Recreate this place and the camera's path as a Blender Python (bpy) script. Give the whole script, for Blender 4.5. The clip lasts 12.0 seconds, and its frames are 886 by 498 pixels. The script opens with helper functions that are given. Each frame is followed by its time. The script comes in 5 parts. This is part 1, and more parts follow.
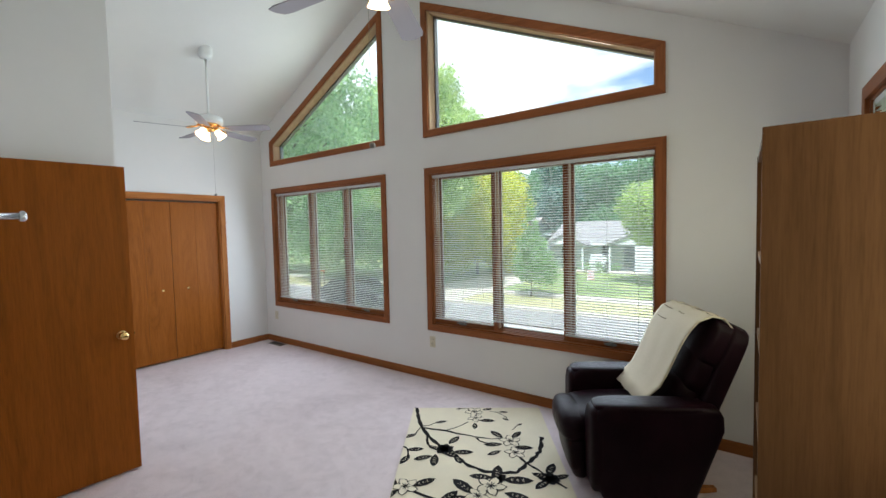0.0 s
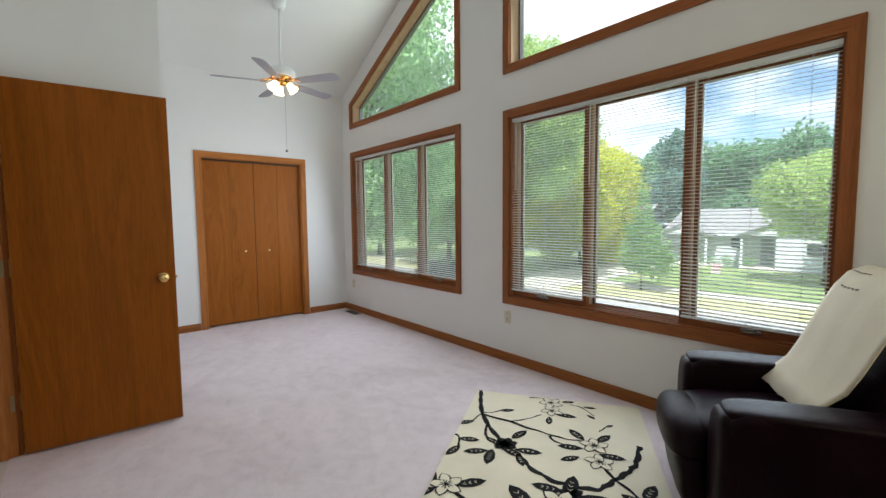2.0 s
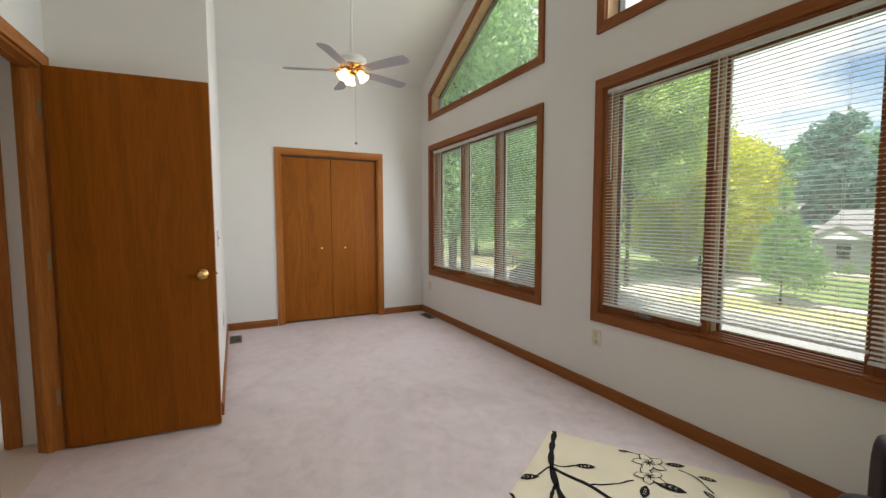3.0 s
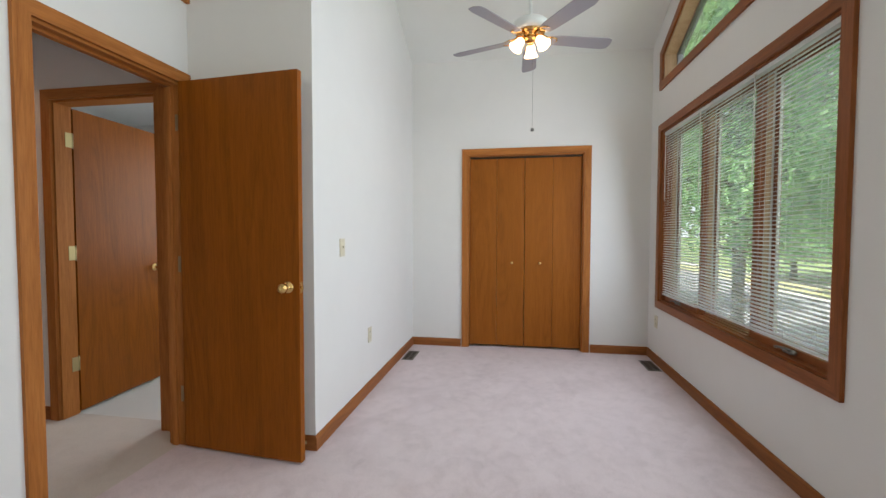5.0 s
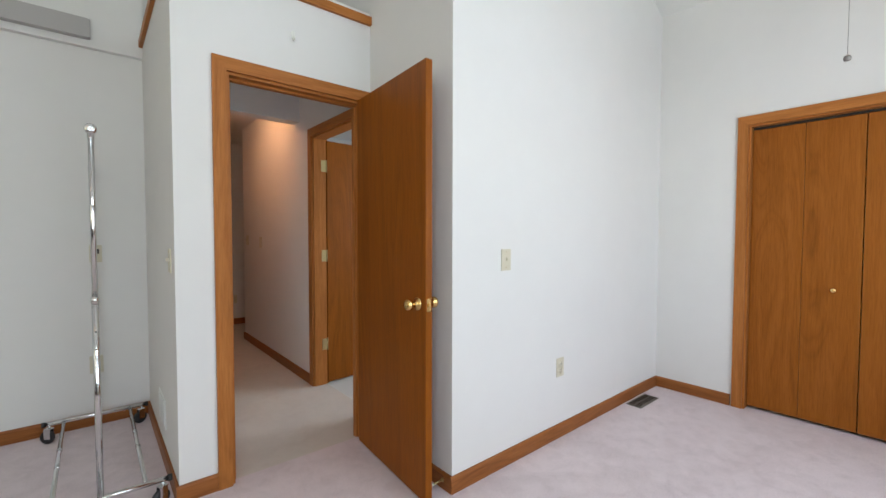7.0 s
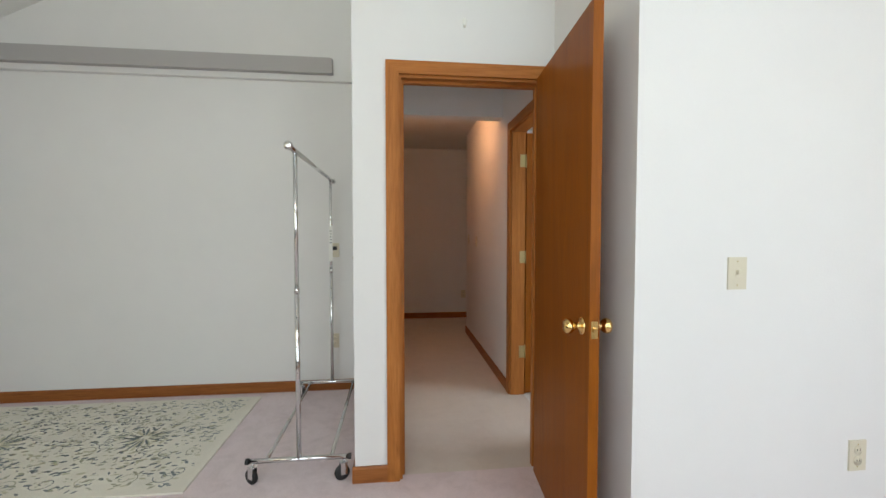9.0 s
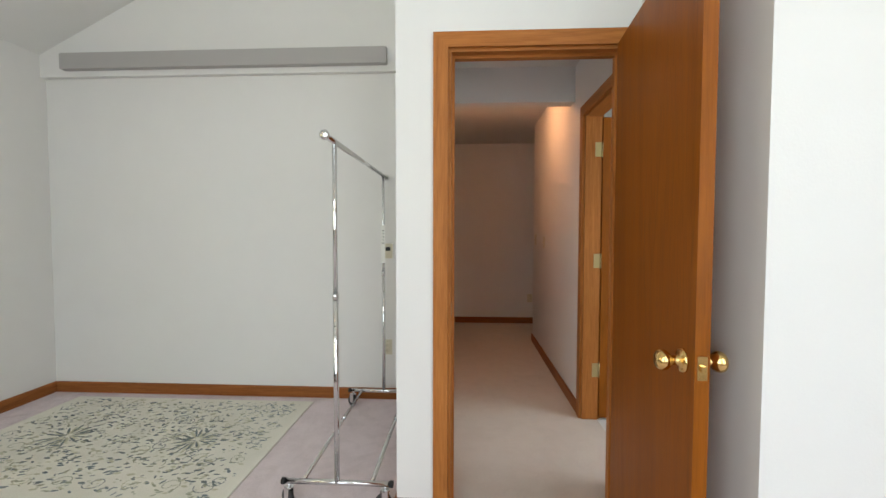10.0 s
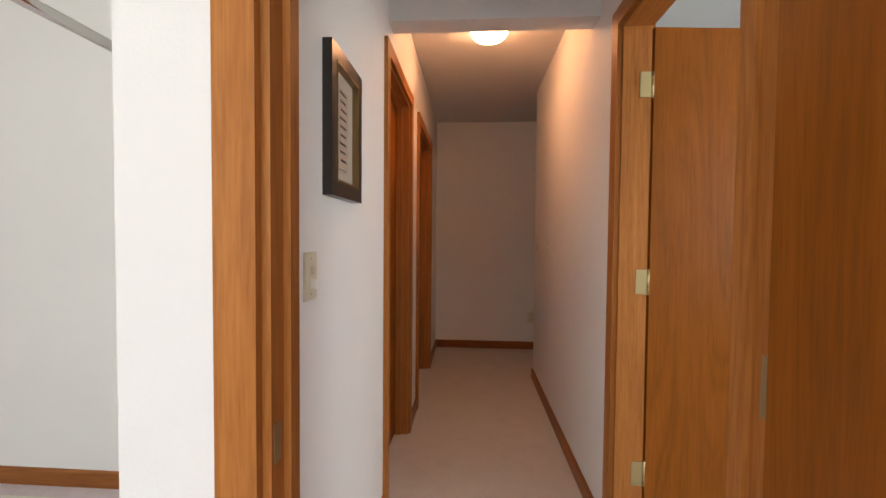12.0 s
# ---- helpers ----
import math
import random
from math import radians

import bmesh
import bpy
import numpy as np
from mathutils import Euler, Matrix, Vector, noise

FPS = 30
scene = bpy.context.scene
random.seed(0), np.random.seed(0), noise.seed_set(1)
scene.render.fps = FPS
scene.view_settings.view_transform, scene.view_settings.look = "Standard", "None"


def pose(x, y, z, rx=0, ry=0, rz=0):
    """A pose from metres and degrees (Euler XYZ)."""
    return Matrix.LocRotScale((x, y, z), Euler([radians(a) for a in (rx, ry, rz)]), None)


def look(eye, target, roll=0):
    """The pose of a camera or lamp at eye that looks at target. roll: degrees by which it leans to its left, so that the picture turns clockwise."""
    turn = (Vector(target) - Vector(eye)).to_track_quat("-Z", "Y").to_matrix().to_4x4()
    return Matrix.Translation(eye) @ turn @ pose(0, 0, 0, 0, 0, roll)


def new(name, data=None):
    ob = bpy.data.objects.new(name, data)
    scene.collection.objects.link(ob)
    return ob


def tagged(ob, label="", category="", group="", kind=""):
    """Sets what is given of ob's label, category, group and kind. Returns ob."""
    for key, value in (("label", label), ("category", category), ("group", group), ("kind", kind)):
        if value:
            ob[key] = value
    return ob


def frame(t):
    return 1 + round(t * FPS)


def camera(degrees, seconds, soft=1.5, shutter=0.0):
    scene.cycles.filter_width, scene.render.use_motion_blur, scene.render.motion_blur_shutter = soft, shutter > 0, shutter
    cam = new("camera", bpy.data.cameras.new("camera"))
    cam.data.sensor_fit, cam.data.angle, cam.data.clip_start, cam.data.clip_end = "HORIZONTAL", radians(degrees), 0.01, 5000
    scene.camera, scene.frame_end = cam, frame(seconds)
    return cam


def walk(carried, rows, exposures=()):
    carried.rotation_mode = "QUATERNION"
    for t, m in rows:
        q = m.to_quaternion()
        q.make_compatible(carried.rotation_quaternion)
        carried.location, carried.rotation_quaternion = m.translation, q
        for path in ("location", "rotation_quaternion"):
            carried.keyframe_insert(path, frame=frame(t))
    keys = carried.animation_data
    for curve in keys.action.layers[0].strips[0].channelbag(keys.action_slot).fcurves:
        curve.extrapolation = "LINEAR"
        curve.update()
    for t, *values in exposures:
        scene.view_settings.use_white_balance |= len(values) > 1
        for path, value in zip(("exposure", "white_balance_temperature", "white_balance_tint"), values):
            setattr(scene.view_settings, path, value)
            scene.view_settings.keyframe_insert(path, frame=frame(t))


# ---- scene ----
cam = camera(93.6, 12.0)
PATH = [
    (0, (-0.339, 0.453, 1.591), (-1.516, 2.067, 1.493), -1.3),
    (0.5, (-0.37, 0.535, 1.503), (-1.594, 2.112, 1.38), -1.0),
    (1, (-0.428, 0.659, 1.402), (-1.722, 2.177, 1.26), -0.7),
    (1.5, (-0.484, 0.833, 1.33), (-1.883, 2.255, 1.184), -0.6),
    (2, (-0.557, 1.068, 1.282), (-2.083, 2.354, 1.14), -0.5),
    (2.5, (-0.691, 1.309, 1.265), (-2.347, 2.421, 1.121), -0.4),
    (3, (-0.858, 1.573, 1.251), (-2.643, 2.465, 1.112), -0.1),
    (3.2, (-0.922, 1.692, 1.22), (-2.756, 2.479, 1.087), 0.3),
    (4.8, (-1.601, 2.478, 1.203), (-3.59, 2.279, 1.12), -0.0),
    (5, (-1.691, 2.545, 1.217), (-3.661, 2.211, 1.141), 0.1),
    (5.5, (-1.913, 2.711, 1.232), (-3.793, 2.033, 1.163), 0.1),
    (6, (-2.138, 2.812, 1.249), (-3.866, 1.806, 1.186), 0.1),
    (6.5, (-2.333, 2.896, 1.254), (-3.859, 1.605, 1.194), 0.1),
    (7, (-2.518, 2.949, 1.259), (-3.805, 1.42, 1.189), 0.1),
    (7.2, (-2.591, 2.941, 1.257), (-3.775, 1.331, 1.186), 0.1),
    (9, (-3.016, 2.802, 1.266), (-3.239, 0.816, 1.189), 0.0),
    (9.5, (-3.066, 2.704, 1.261), (-3.093, 0.706, 1.18), 0.2),
    (10, (-3.103, 2.503, 1.268), (-2.998, 0.507, 1.189), 0.1),
    (10.5, (-3.17, 2.266, 1.265), (-2.983, 0.276, 1.194), 0.1),
    (11, (-3.264, 1.972, 1.265), (-3.039, -0.014, 1.196), -0.0),
    (11.5, (-3.311, 1.644, 1.249), (-3.122, -0.346, 1.188), 0.4),
    (12, (-3.337, 1.293, 1.249), (-3.206, -0.702, 1.185), 0.5),
]
EXPOSURES = [(0.0, 1.27, 6150, 11), (2.0, 1.22, 6300, 10), (3.0, 1.08, 7100, 12), (5.5, 1.29, 6400, 12), (7.0, 1.42, 6350, 12), (9.5, 1.52, 6650, 10), (11.0, 1.92, 6700, 11), (12.0, 1.88, 6900, 16)]
walk(cam, [(t, look(eye, target, roll)) for t, eye, target, roll in PATH], EXPOSURES)


# ---- world, sun, exposure ----
world = bpy.data.worlds.new("world")
scene.world = world
world.use_nodes = True
wn = world.node_tree.nodes
sky = wn.new("ShaderNodeTexSky")
sky.sky_type = "NISHITA"
sky.sun_disc = False
sky.sun_elevation = radians(56)
sky.sun_rotation = radians(160)
sky.air_density, sky.dust_density, sky.ozone_density = 1.0, 0.4, 3.0
wt = world.node_tree
wc = wn.new("ShaderNodeTexCoord")
wm = wn.new("ShaderNodeMapping")
wm.inputs["Scale"].default_value = (1.0, 1.0, 3.2)
wnoise = wn.new("ShaderNodeTexNoise")
wnoise.inputs["Scale"].default_value, wnoise.inputs["Detail"].default_value, wnoise.inputs["Roughness"].default_value = 2.6, 7.0, 0.6
wr = wn.new("ShaderNodeValToRGB")
wr.color_ramp.elements[0].position, wr.color_ramp.elements[1].position = 0.47, 0.62
wx = wn.new("ShaderNodeMix")
wx.data_type = "RGBA"
wx.inputs[7].default_value = (8.0, 8.3, 8.8, 1)
wt.links.new(wc.outputs["Generated"], wm.inputs[0])
wt.links.new(wm.outputs[0], wnoise.inputs["Vector"])
wsep = wn.new("ShaderNodeSeparateXYZ")
wbank = wn.new("ShaderNodeMapRange")
wbank.inputs["From Min"].default_value, wbank.inputs["From Max"].default_value = 0.30, 0.41
wbank.inputs["To Max"].default_value = 0.35
wwest = wn.new("ShaderNodeMapRange")
wwest.inputs["From Min"].default_value, wwest.inputs["From Max"].default_value = -0.30, -0.52
wwest.inputs["To Max"].default_value = 0.3
wt.links.new(wsep.outputs["X"], wwest.inputs["Value"])
wadd, wsum = wn.new("ShaderNodeMath"), wn.new("ShaderNodeMath")
wt.links.new(wc.outputs["Generated"], wsep.inputs[0])
wt.links.new(wsep.outputs["Z"], wbank.inputs["Value"])
wt.links.new(wnoise.outputs["Fac"], wadd.inputs[0])
wt.links.new(wbank.outputs[0], wsum.inputs[0])
wt.links.new(wwest.outputs[0], wsum.inputs[1])
wt.links.new(wsum.outputs[0], wadd.inputs[1])
wt.links.new(wadd.outputs[0], wr.inputs[0])
wt.links.new(wr.outputs[0], wx.inputs[0])
wt.links.new(sky.outputs[0], wx.inputs[6])
wt.links.new(wx.outputs[2], wn["Background"].inputs[0])
wn["Background"].inputs[1].default_value = 0.095
sun = new("sun", bpy.data.lights.new("sun", "SUN"))
sun.data.energy, sun.data.angle, sun.data.color = 4.9, radians(0.6), (1.0, 0.95, 0.87)
sun.matrix_world = look((6.8, -18.8, 29.6), (0, 0, 0))



def window_light(x, y, z, w, h, turn, watts, color=(0.80, 0.90, 1.0), down=6):
    """Sky light in a window's opening; it shines along -y, a little downwards, before its turn about z."""
    l = new("window_light", bpy.data.lights.new("window_light", "AREA"))
    l.data.shape, l.data.size, l.data.size_y, l.data.energy, l.data.color = "RECTANGLE", w, h, watts, color
    l.matrix_world = Matrix.Translation((x, y, z)) @ Matrix.Rotation(radians(turn), 4, "Z") @ Matrix.Translation((0, -0.14 if down else 0, 0)) @ Matrix.Rotation(radians(down - 90), 4, "X")
    return l


window_light(-4.73, 3.842, 1.37, 2.0, 1.5, 0, 9.5)
window_light(-1.93, 3.842, 1.37, 2.0, 1.5, 0, 10.5)
window_light(-4.20, 4.045, 3.00, 0.95, 0.72, 0, 5.0, (0.84, 0.94, 0.93))
window_light(-2.05, 4.045, 2.92, 1.7, 0.5, 0, 5.5, (0.84, 0.94, 0.93))
window_light(0.105, 2.30, 1.57, 2.0, 1.2, -90, 4.8, (1.0, 0.88, 0.52))
window_light(-5.885, 0.6, 1.5, 0.95, 1.15, 90, 9.0, down=0)

# ---- materials ----
def mat(name, color=(0.8, 0.8, 0.8), rough=0.6, metal=0.0, spec=0.5):
    m = bpy.data.materials.new(name)
    m.use_nodes = True
    b = m.node_tree.nodes["Principled BSDF"]
    b.inputs["Base Color"].default_value = (*color, 1)
    b.inputs["Roughness"].default_value = rough
    b.inputs["Metallic"].default_value = metal
    b.inputs["Specular IOR Level"].default_value = spec
    return m


class Nodes:
    """Short way to add nodes to a material."""
    def __init__(self, m):
        self.m, self.t = m, m.node_tree
        self.b = self.t.nodes["Principled BSDF"]

    def add(self, kind, links=(), **values):
        n = self.t.nodes.new("ShaderNode" + kind)
        for key, v in values.items():
            if key in n.inputs:
                n.inputs[key].default_value = v
            else:
                setattr(n, key, v)
        for name, src in dict(links).items():
            self.t.links.new(src, n.inputs[name])
        return n

    def coords(self, scale=(1, 1, 1), kind="Object", rot=(0, 0, 0)):
        c = self.add("TexCoord")
        mp = self.add("Mapping", {"Vector": c.outputs[kind]})
        mp.inputs["Scale"].default_value = scale
        mp.inputs["Rotation"].default_value = rot
        return mp.outputs[0]

    def noise(self, vec, scale, detail=4.0, rough=0.55, distortion=0.0):
        return self.add("TexNoise", {"Vector": vec}, Scale=scale, Detail=detail, Roughness=rough, Distortion=distortion).outputs["Fac"]

    def ramp(self, fac, stops):
        r = self.add("ValToRGB", {"Fac": fac})
        e = r.color_ramp.elements
        while len(e) < len(stops):
            e.new(0.5)
        for el, (p, c) in zip(e, stops):
            el.position = p
            el.color = (*c, 1) if len(c) == 3 else c
        return r.outputs[0]

    def mix(self, a, b, fac, mode="MIX"):
        n = self.add("Mix", data_type="RGBA", blend_type=mode)
        for sock, v in ((n.inputs[6], a), (n.inputs[7], b), (n.inputs[0], fac)):
            if isinstance(v, bpy.types.NodeSocket):
                self.t.links.new(v, sock)
            else:
                sock.default_value = v if isinstance(v, (int, float)) else (*v, 1)
        return n.outputs[2]

    def color(self, src):
        self.t.links.new(src, self.b.inputs["Base Color"])

    def rough(self, src, lo, hi):
        r = self.add("MapRange", {"Value": src})
        r.inputs["To Min"].default_value, r.inputs["To Max"].default_value = lo, hi
        self.t.links.new(r.outputs[0], self.b.inputs["Roughness"])

    def bump(self, src, strength, dist):
        n = self.add("Bump", {"Height": src}, Strength=strength, Distance=dist)
        self.t.links.new(n.outputs[0], self.b.inputs["Normal"])


def oak(name, dark, mid, light, axis="Z", cut=1.0, rough=0.38, bright=1.0):
    """Oak with open pores and cathedral figure; its grain runs along axis."""
    m = mat(name, mid, rough, spec=0.13)
    n = Nodes(m)
    long = {"X": (0.05, 1, 1), "Y": (1, 0.05, 1), "Z": (1, 1, 0.05)}[axis]
    info = n.add("ObjectInfo")
    c = n.add("TexCoord")
    off = n.add("VectorMath", {0: c.outputs["Object"]}, operation="ADD")
    rnd = n.add("VectorMath", operation="SCALE")
    rnd.inputs[0].default_value = (3.1, 2.3, 4.7)
    n.t.links.new(info.outputs["Random"], rnd.inputs["Scale"])
    n.t.links.new(rnd.outputs[0], off.inputs[1])
    mp = n.add("Mapping", {"Vector": off.outputs[0]})
    mp.inputs["Scale"].default_value = long
    v = mp.outputs[0]
    warp = n.noise(v, 2.2 * cut, 3, 0.5, 0.6)
    wave = n.add("TexWave", {"Vector": v}, wave_type="BANDS", bands_direction="DIAGONAL", Scale=2.6 * cut, Distortion=9.0, Detail=2.5)
    wave.inputs["Detail Scale"].default_value = 1.4
    mp2 = n.add("Mapping", {"Vector": off.outputs[0]})
    mp2.inputs["Scale"].default_value = {"X": (0.4, 3.2, 3.2), "Y": (3.2, 0.4, 3.2), "Z": (3.2, 3.2, 0.4)}[axis]
    arch = n.add("Math", {0: n.noise(mp2.outputs[0], 1.0, 2.0, 0.35)}, operation="MULTIPLY")
    arch.inputs[1].default_value = 80.0 * cut
    sine = n.add("Math", {0: arch.outputs[0]}, operation="SINE")
    rings = n.add("MapRange", {"Value": sine.outputs[0]})
    rings.inputs["From Min"].default_value = -1.0
    where = n.ramp(n.noise(mp2.outputs[0], 2.2, 2.0, 0.5), [(0.45, (0, 0, 0)), (0.62, (1, 1, 1))])
    fine = n.noise(v, 95, 3, 0.7)
    pores = n.noise(v, 260, 2, 0.6)
    base = n.ramp(wave.outputs["Fac"], [(0.0, mid), (0.55, light), (0.85, mid), (1.0, dark)])
    base = n.mix(mid, base, 0.42)
    figure = n.ramp(rings.outputs[0], [(0.0, light), (0.55, mid), (0.8, dark), (1.0, mid)])
    amount = n.add("Math", {0: where}, operation="MULTIPLY")
    amount.inputs[1].default_value = 0.6
    base = n.mix(base, figure, amount.outputs[0])
    base = n.mix(base, n.ramp(warp, [(0.3, dark), (0.7, light)]), 0.17)
    base = n.mix(base, n.ramp(fine, [(0.35, dark), (0.62, light)]), 0.28)
    base = n.mix(base, n.ramp(pores, [(0.30, dark), (0.42, mid), (0.6, light)]), 0.19)
    n.color(base)
    n.rough(fine, rough - 0.05, rough + 0.12)
    n.bump(pores, 0.12, 0.0008)
    return m


OAK = dict(dark=(0.17, 0.055, 0.012), mid=(0.38, 0.130, 0.027), light=(0.52, 0.205, 0.058))
# trim oak for the windows, darkened: their backlit shade is in the colour
OAK_BACKLIT = dict(dark=(0.10, 0.030, 0.010), mid=(0.245, 0.080, 0.026), light=(0.36, 0.128, 0.046))
oak_backlit_z = oak("oak_upright_backlit", **OAK_BACKLIT, axis="Z", rough=0.34)
oak_backlit_x = oak("oak_along_x_backlit", **OAK_BACKLIT, axis="X", rough=0.30)
oak_z = oak("oak_upright", **OAK, axis="Z")
oak_x = oak("oak_along_x", **OAK, axis="X")
oak_y = oak("oak_along_y", **OAK, axis="Y")
DOOR = dict(dark=(0.13, 0.035, 0.002), mid=(0.245, 0.067, 0.0042), light=(0.32, 0.096, 0.009))
oak_base = oak("oak_skirting", (0.12, 0.038, 0.010), (0.27, 0.092, 0.026), (0.38, 0.145, 0.045), axis="X")
oak_door = oak("oak_veneer", **DOOR, axis="Z", cut=0.9, rough=0.36)
oak_closet = oak("oak_veneer_light", (0.15, 0.042, 0.004), (0.29, 0.087, 0.009), (0.38, 0.125, 0.019), axis="Z", cut=0.9, rough=0.34)
# pale wood of the reveal strips; on gable jambs it paints in daylight
oak_pale = oak("oak_pale_or_daylit", (0.34, 0.20, 0.11), (0.50, 0.33, 0.20), (0.60, 0.42, 0.28), axis="Z")
# one laminate twice: carcass darkened for shade, shelves lightened as lit
laminate_shaded = oak("oak_laminate_shaded", (0.060, 0.026, 0.009), (0.108, 0.049, 0.018), (0.142, 0.067, 0.026), axis="Z", cut=0.9, rough=0.5)
laminate_lit = oak("oak_laminate_lit", (0.14, 0.07, 0.03), (0.26, 0.15, 0.075), (0.34, 0.21, 0.11), axis="Y", cut=0.9, rough=0.5)


def paint(name, color, bump=0.25, rough=0.75, grain=140):
    m = mat(name, color, rough, spec=0.3)
    n = Nodes(m)
    v = n.coords()
    big = n.noise(v, 0.8, 3, 0.5)
    lo = tuple(c * 0.955 for c in color)
    mid = n.noise(v, 6, 4, 0.6)
    n.color(n.mix(n.ramp(big, [(0.3, lo), (0.7, color)]), n.ramp(mid, [(0.3, lo), (0.7, color)]), 0.4))
    n.bump(n.noise(v, grain, 3, 0.6), bump, 0.002)
    return m


wall_paint = paint("wall_paint", (0.75, 0.735, 0.715))
ceiling_paint = paint("ceiling_paint", (0.76, 0.755, 0.73), 0.5, 0.85, 60)
hall_ceiling_paint = paint("textured_ceiling_paint", (0.74, 0.72, 0.69), 0.9, 0.9, 35)
white_plastic = mat("white_plastic", (0.78, 0.77, 0.72), 0.35)
almond_plastic = mat("almond_plastic", (0.62, 0.57, 0.44), 0.35)
slot_dark = mat("slot_dark", (0.02, 0.02, 0.02), 0.5)
white_metal = mat("white_enamel", (0.74, 0.75, 0.74), 0.3)
gray_case = paint("gray_case", (0.42, 0.40, 0.39), 0.1, 0.5)
brass = mat("polished_brass", (0.80, 0.55, 0.22), 0.14, 1.0)
antique_brass = mat("hinge_brass", (0.50, 0.40, 0.20), 0.36, 1.0)
hinge_bronze = mat("aged_brass", (0.34, 0.26, 0.15), 0.42, 0.8)
fan_brass = mat("fan_brass", (0.62, 0.38, 0.14), 0.24, 1.0)
chrome = mat("chrome", (0.72, 0.73, 0.74), 0.12, 1.0)
bronze = mat("dark_bronze", (0.22, 0.205, 0.19), 0.35, 0.7)
black_rubber = mat("black_rubber", (0.015, 0.015, 0.016), 0.55)
vent_metal = mat("vent_brown_metal", (0.13, 0.11, 0.09), 0.45, 0.5)
vinyl = mat("white_vinyl", (0.72, 0.71, 0.66), 0.4)
slat_paint = mat("blind_slat", (0.86, 0.86, 0.86), 0.35)
sn = Nodes(slat_paint)
thin = sn.add("BsdfTranslucent")
thin.inputs[0].default_value = (0.8, 0.82, 0.86, 1)
through_mix = sn.add("MixShader", {1: sn.b.outputs[0], 2: thin.outputs[0]}, Fac=0.3)
sn.t.links.new(through_mix.outputs[0], sn.t.nodes["Material Output"].inputs[0])
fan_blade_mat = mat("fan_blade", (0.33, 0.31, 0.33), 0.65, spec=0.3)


def carpet(name, lo, hi):
    m = mat(name, hi, 0.95, spec=0.15)
    n = Nodes(m)
    v = n.coords()
    big = n.noise(v, 1.1, 5, 0.6, 1.4)
    marks = n.noise(v, 4.5, 3, 0.5, 2.0)
    tuft = n.noise(v, 150, 3, 0.7)
    fine = n.noise(v, 420, 2, 0.6)
    c = n.ramp(big, [(0.35, lo), (0.52, hi), (0.75, tuple(min(1, k * 1.04) for k in hi))])
    c = n.mix(c, n.ramp(marks, [(0.38, lo), (0.50, hi)]), 0.36)
    patch = n.noise(v, 11, 5, 0.7, 0.6)
    c = n.mix(c, n.ramp(patch, [(0.38, lo), (0.56, hi)]), 0.34)
    dk = tuple(k * 0.62 for k in lo)
    c = n.mix(c, n.ramp(tuft, [(0.30, dk), (0.55, hi)]), 0.32)
    c = n.mix(c, n.ramp(fine, [(0.30, dk), (0.6, hi)]), 0.22)
    n.color(c)
    mixh = n.add("Math", {0: tuft, 1: marks}, operation="ADD")
    n.bump(mixh.outputs[0], 0.6, 0.006)
    return m


carpet_room = carpet("mauve_carpet", (0.52, 0.43, 0.445), (0.76, 0.66, 0.675))
carpet_hall = carpet("beige_carpet", (0.55, 0.485, 0.43), (0.66, 0.60, 0.54))
vinyl_floor = mat("white_sheet_vinyl", (0.66, 0.65, 0.62), 0.4)


def leather():
    m = mat("dark_brown_leather", (0.012, 0.005, 0.008), 0.36, spec=0.08)
    n = Nodes(m)
    v = n.coords()
    vor = n.add("TexVoronoi", {"Vector": v}, Scale=230.0).outputs["Distance"]
    big = n.noise(v, 5, 4, 0.6)
    n.color(n.ramp(big, [(0.3, (0.0055, 0.0014, 0.0028)), (0.7, (0.012, 0.0034, 0.0062))]))
    n.rough(big, 0.28, 0.40)
    a = n.add("Math", {0: vor}, operation="MULTIPLY")
    a.inputs[1].default_value = 0.35
    s = n.add("Math", {0: a.outputs[0], 1: n.noise(v, 14, 5, 0.6)}, operation="ADD")
    n.bump(s.outputs[0], 0.35, 0.006)
    return m


leather_mat = leather()


def cloth(name, color, rough=0.9, scale=260):
    m = mat(name, color, rough, spec=0.2)
    n = Nodes(m)
    v = n.coords()
    w = n.noise(v, scale, 3, 0.6)
    lo = tuple(c * 0.8 for c in color)
    n.color(n.mix(n.ramp(n.noise(v, 3, 4), [(0.3, lo), (0.7, color)]), n.ramp(w, [(0.3, lo), (0.6, color)]), 0.5))
    n.bump(w, 0.5, 0.002)
    return m


throw_mat = cloth("cream_knit", (0.58, 0.51, 0.38))
rug_cream = cloth("cream_pile", (0.80, 0.72, 0.55), scale=320)
rug_black = cloth("black_pile", (0.012, 0.011, 0.012), scale=320)
rug_sage = cloth("pale_green_pile", (0.78, 0.75, 0.66), scale=300)
rug_blue = cloth("slate_blue_pile", (0.27, 0.31, 0.32), scale=300)
rug_olive = cloth("olive_pile", (0.45, 0.46, 0.36), scale=300)
rug_light = cloth("ivory_pile", (0.60, 0.58, 0.44), scale=300)


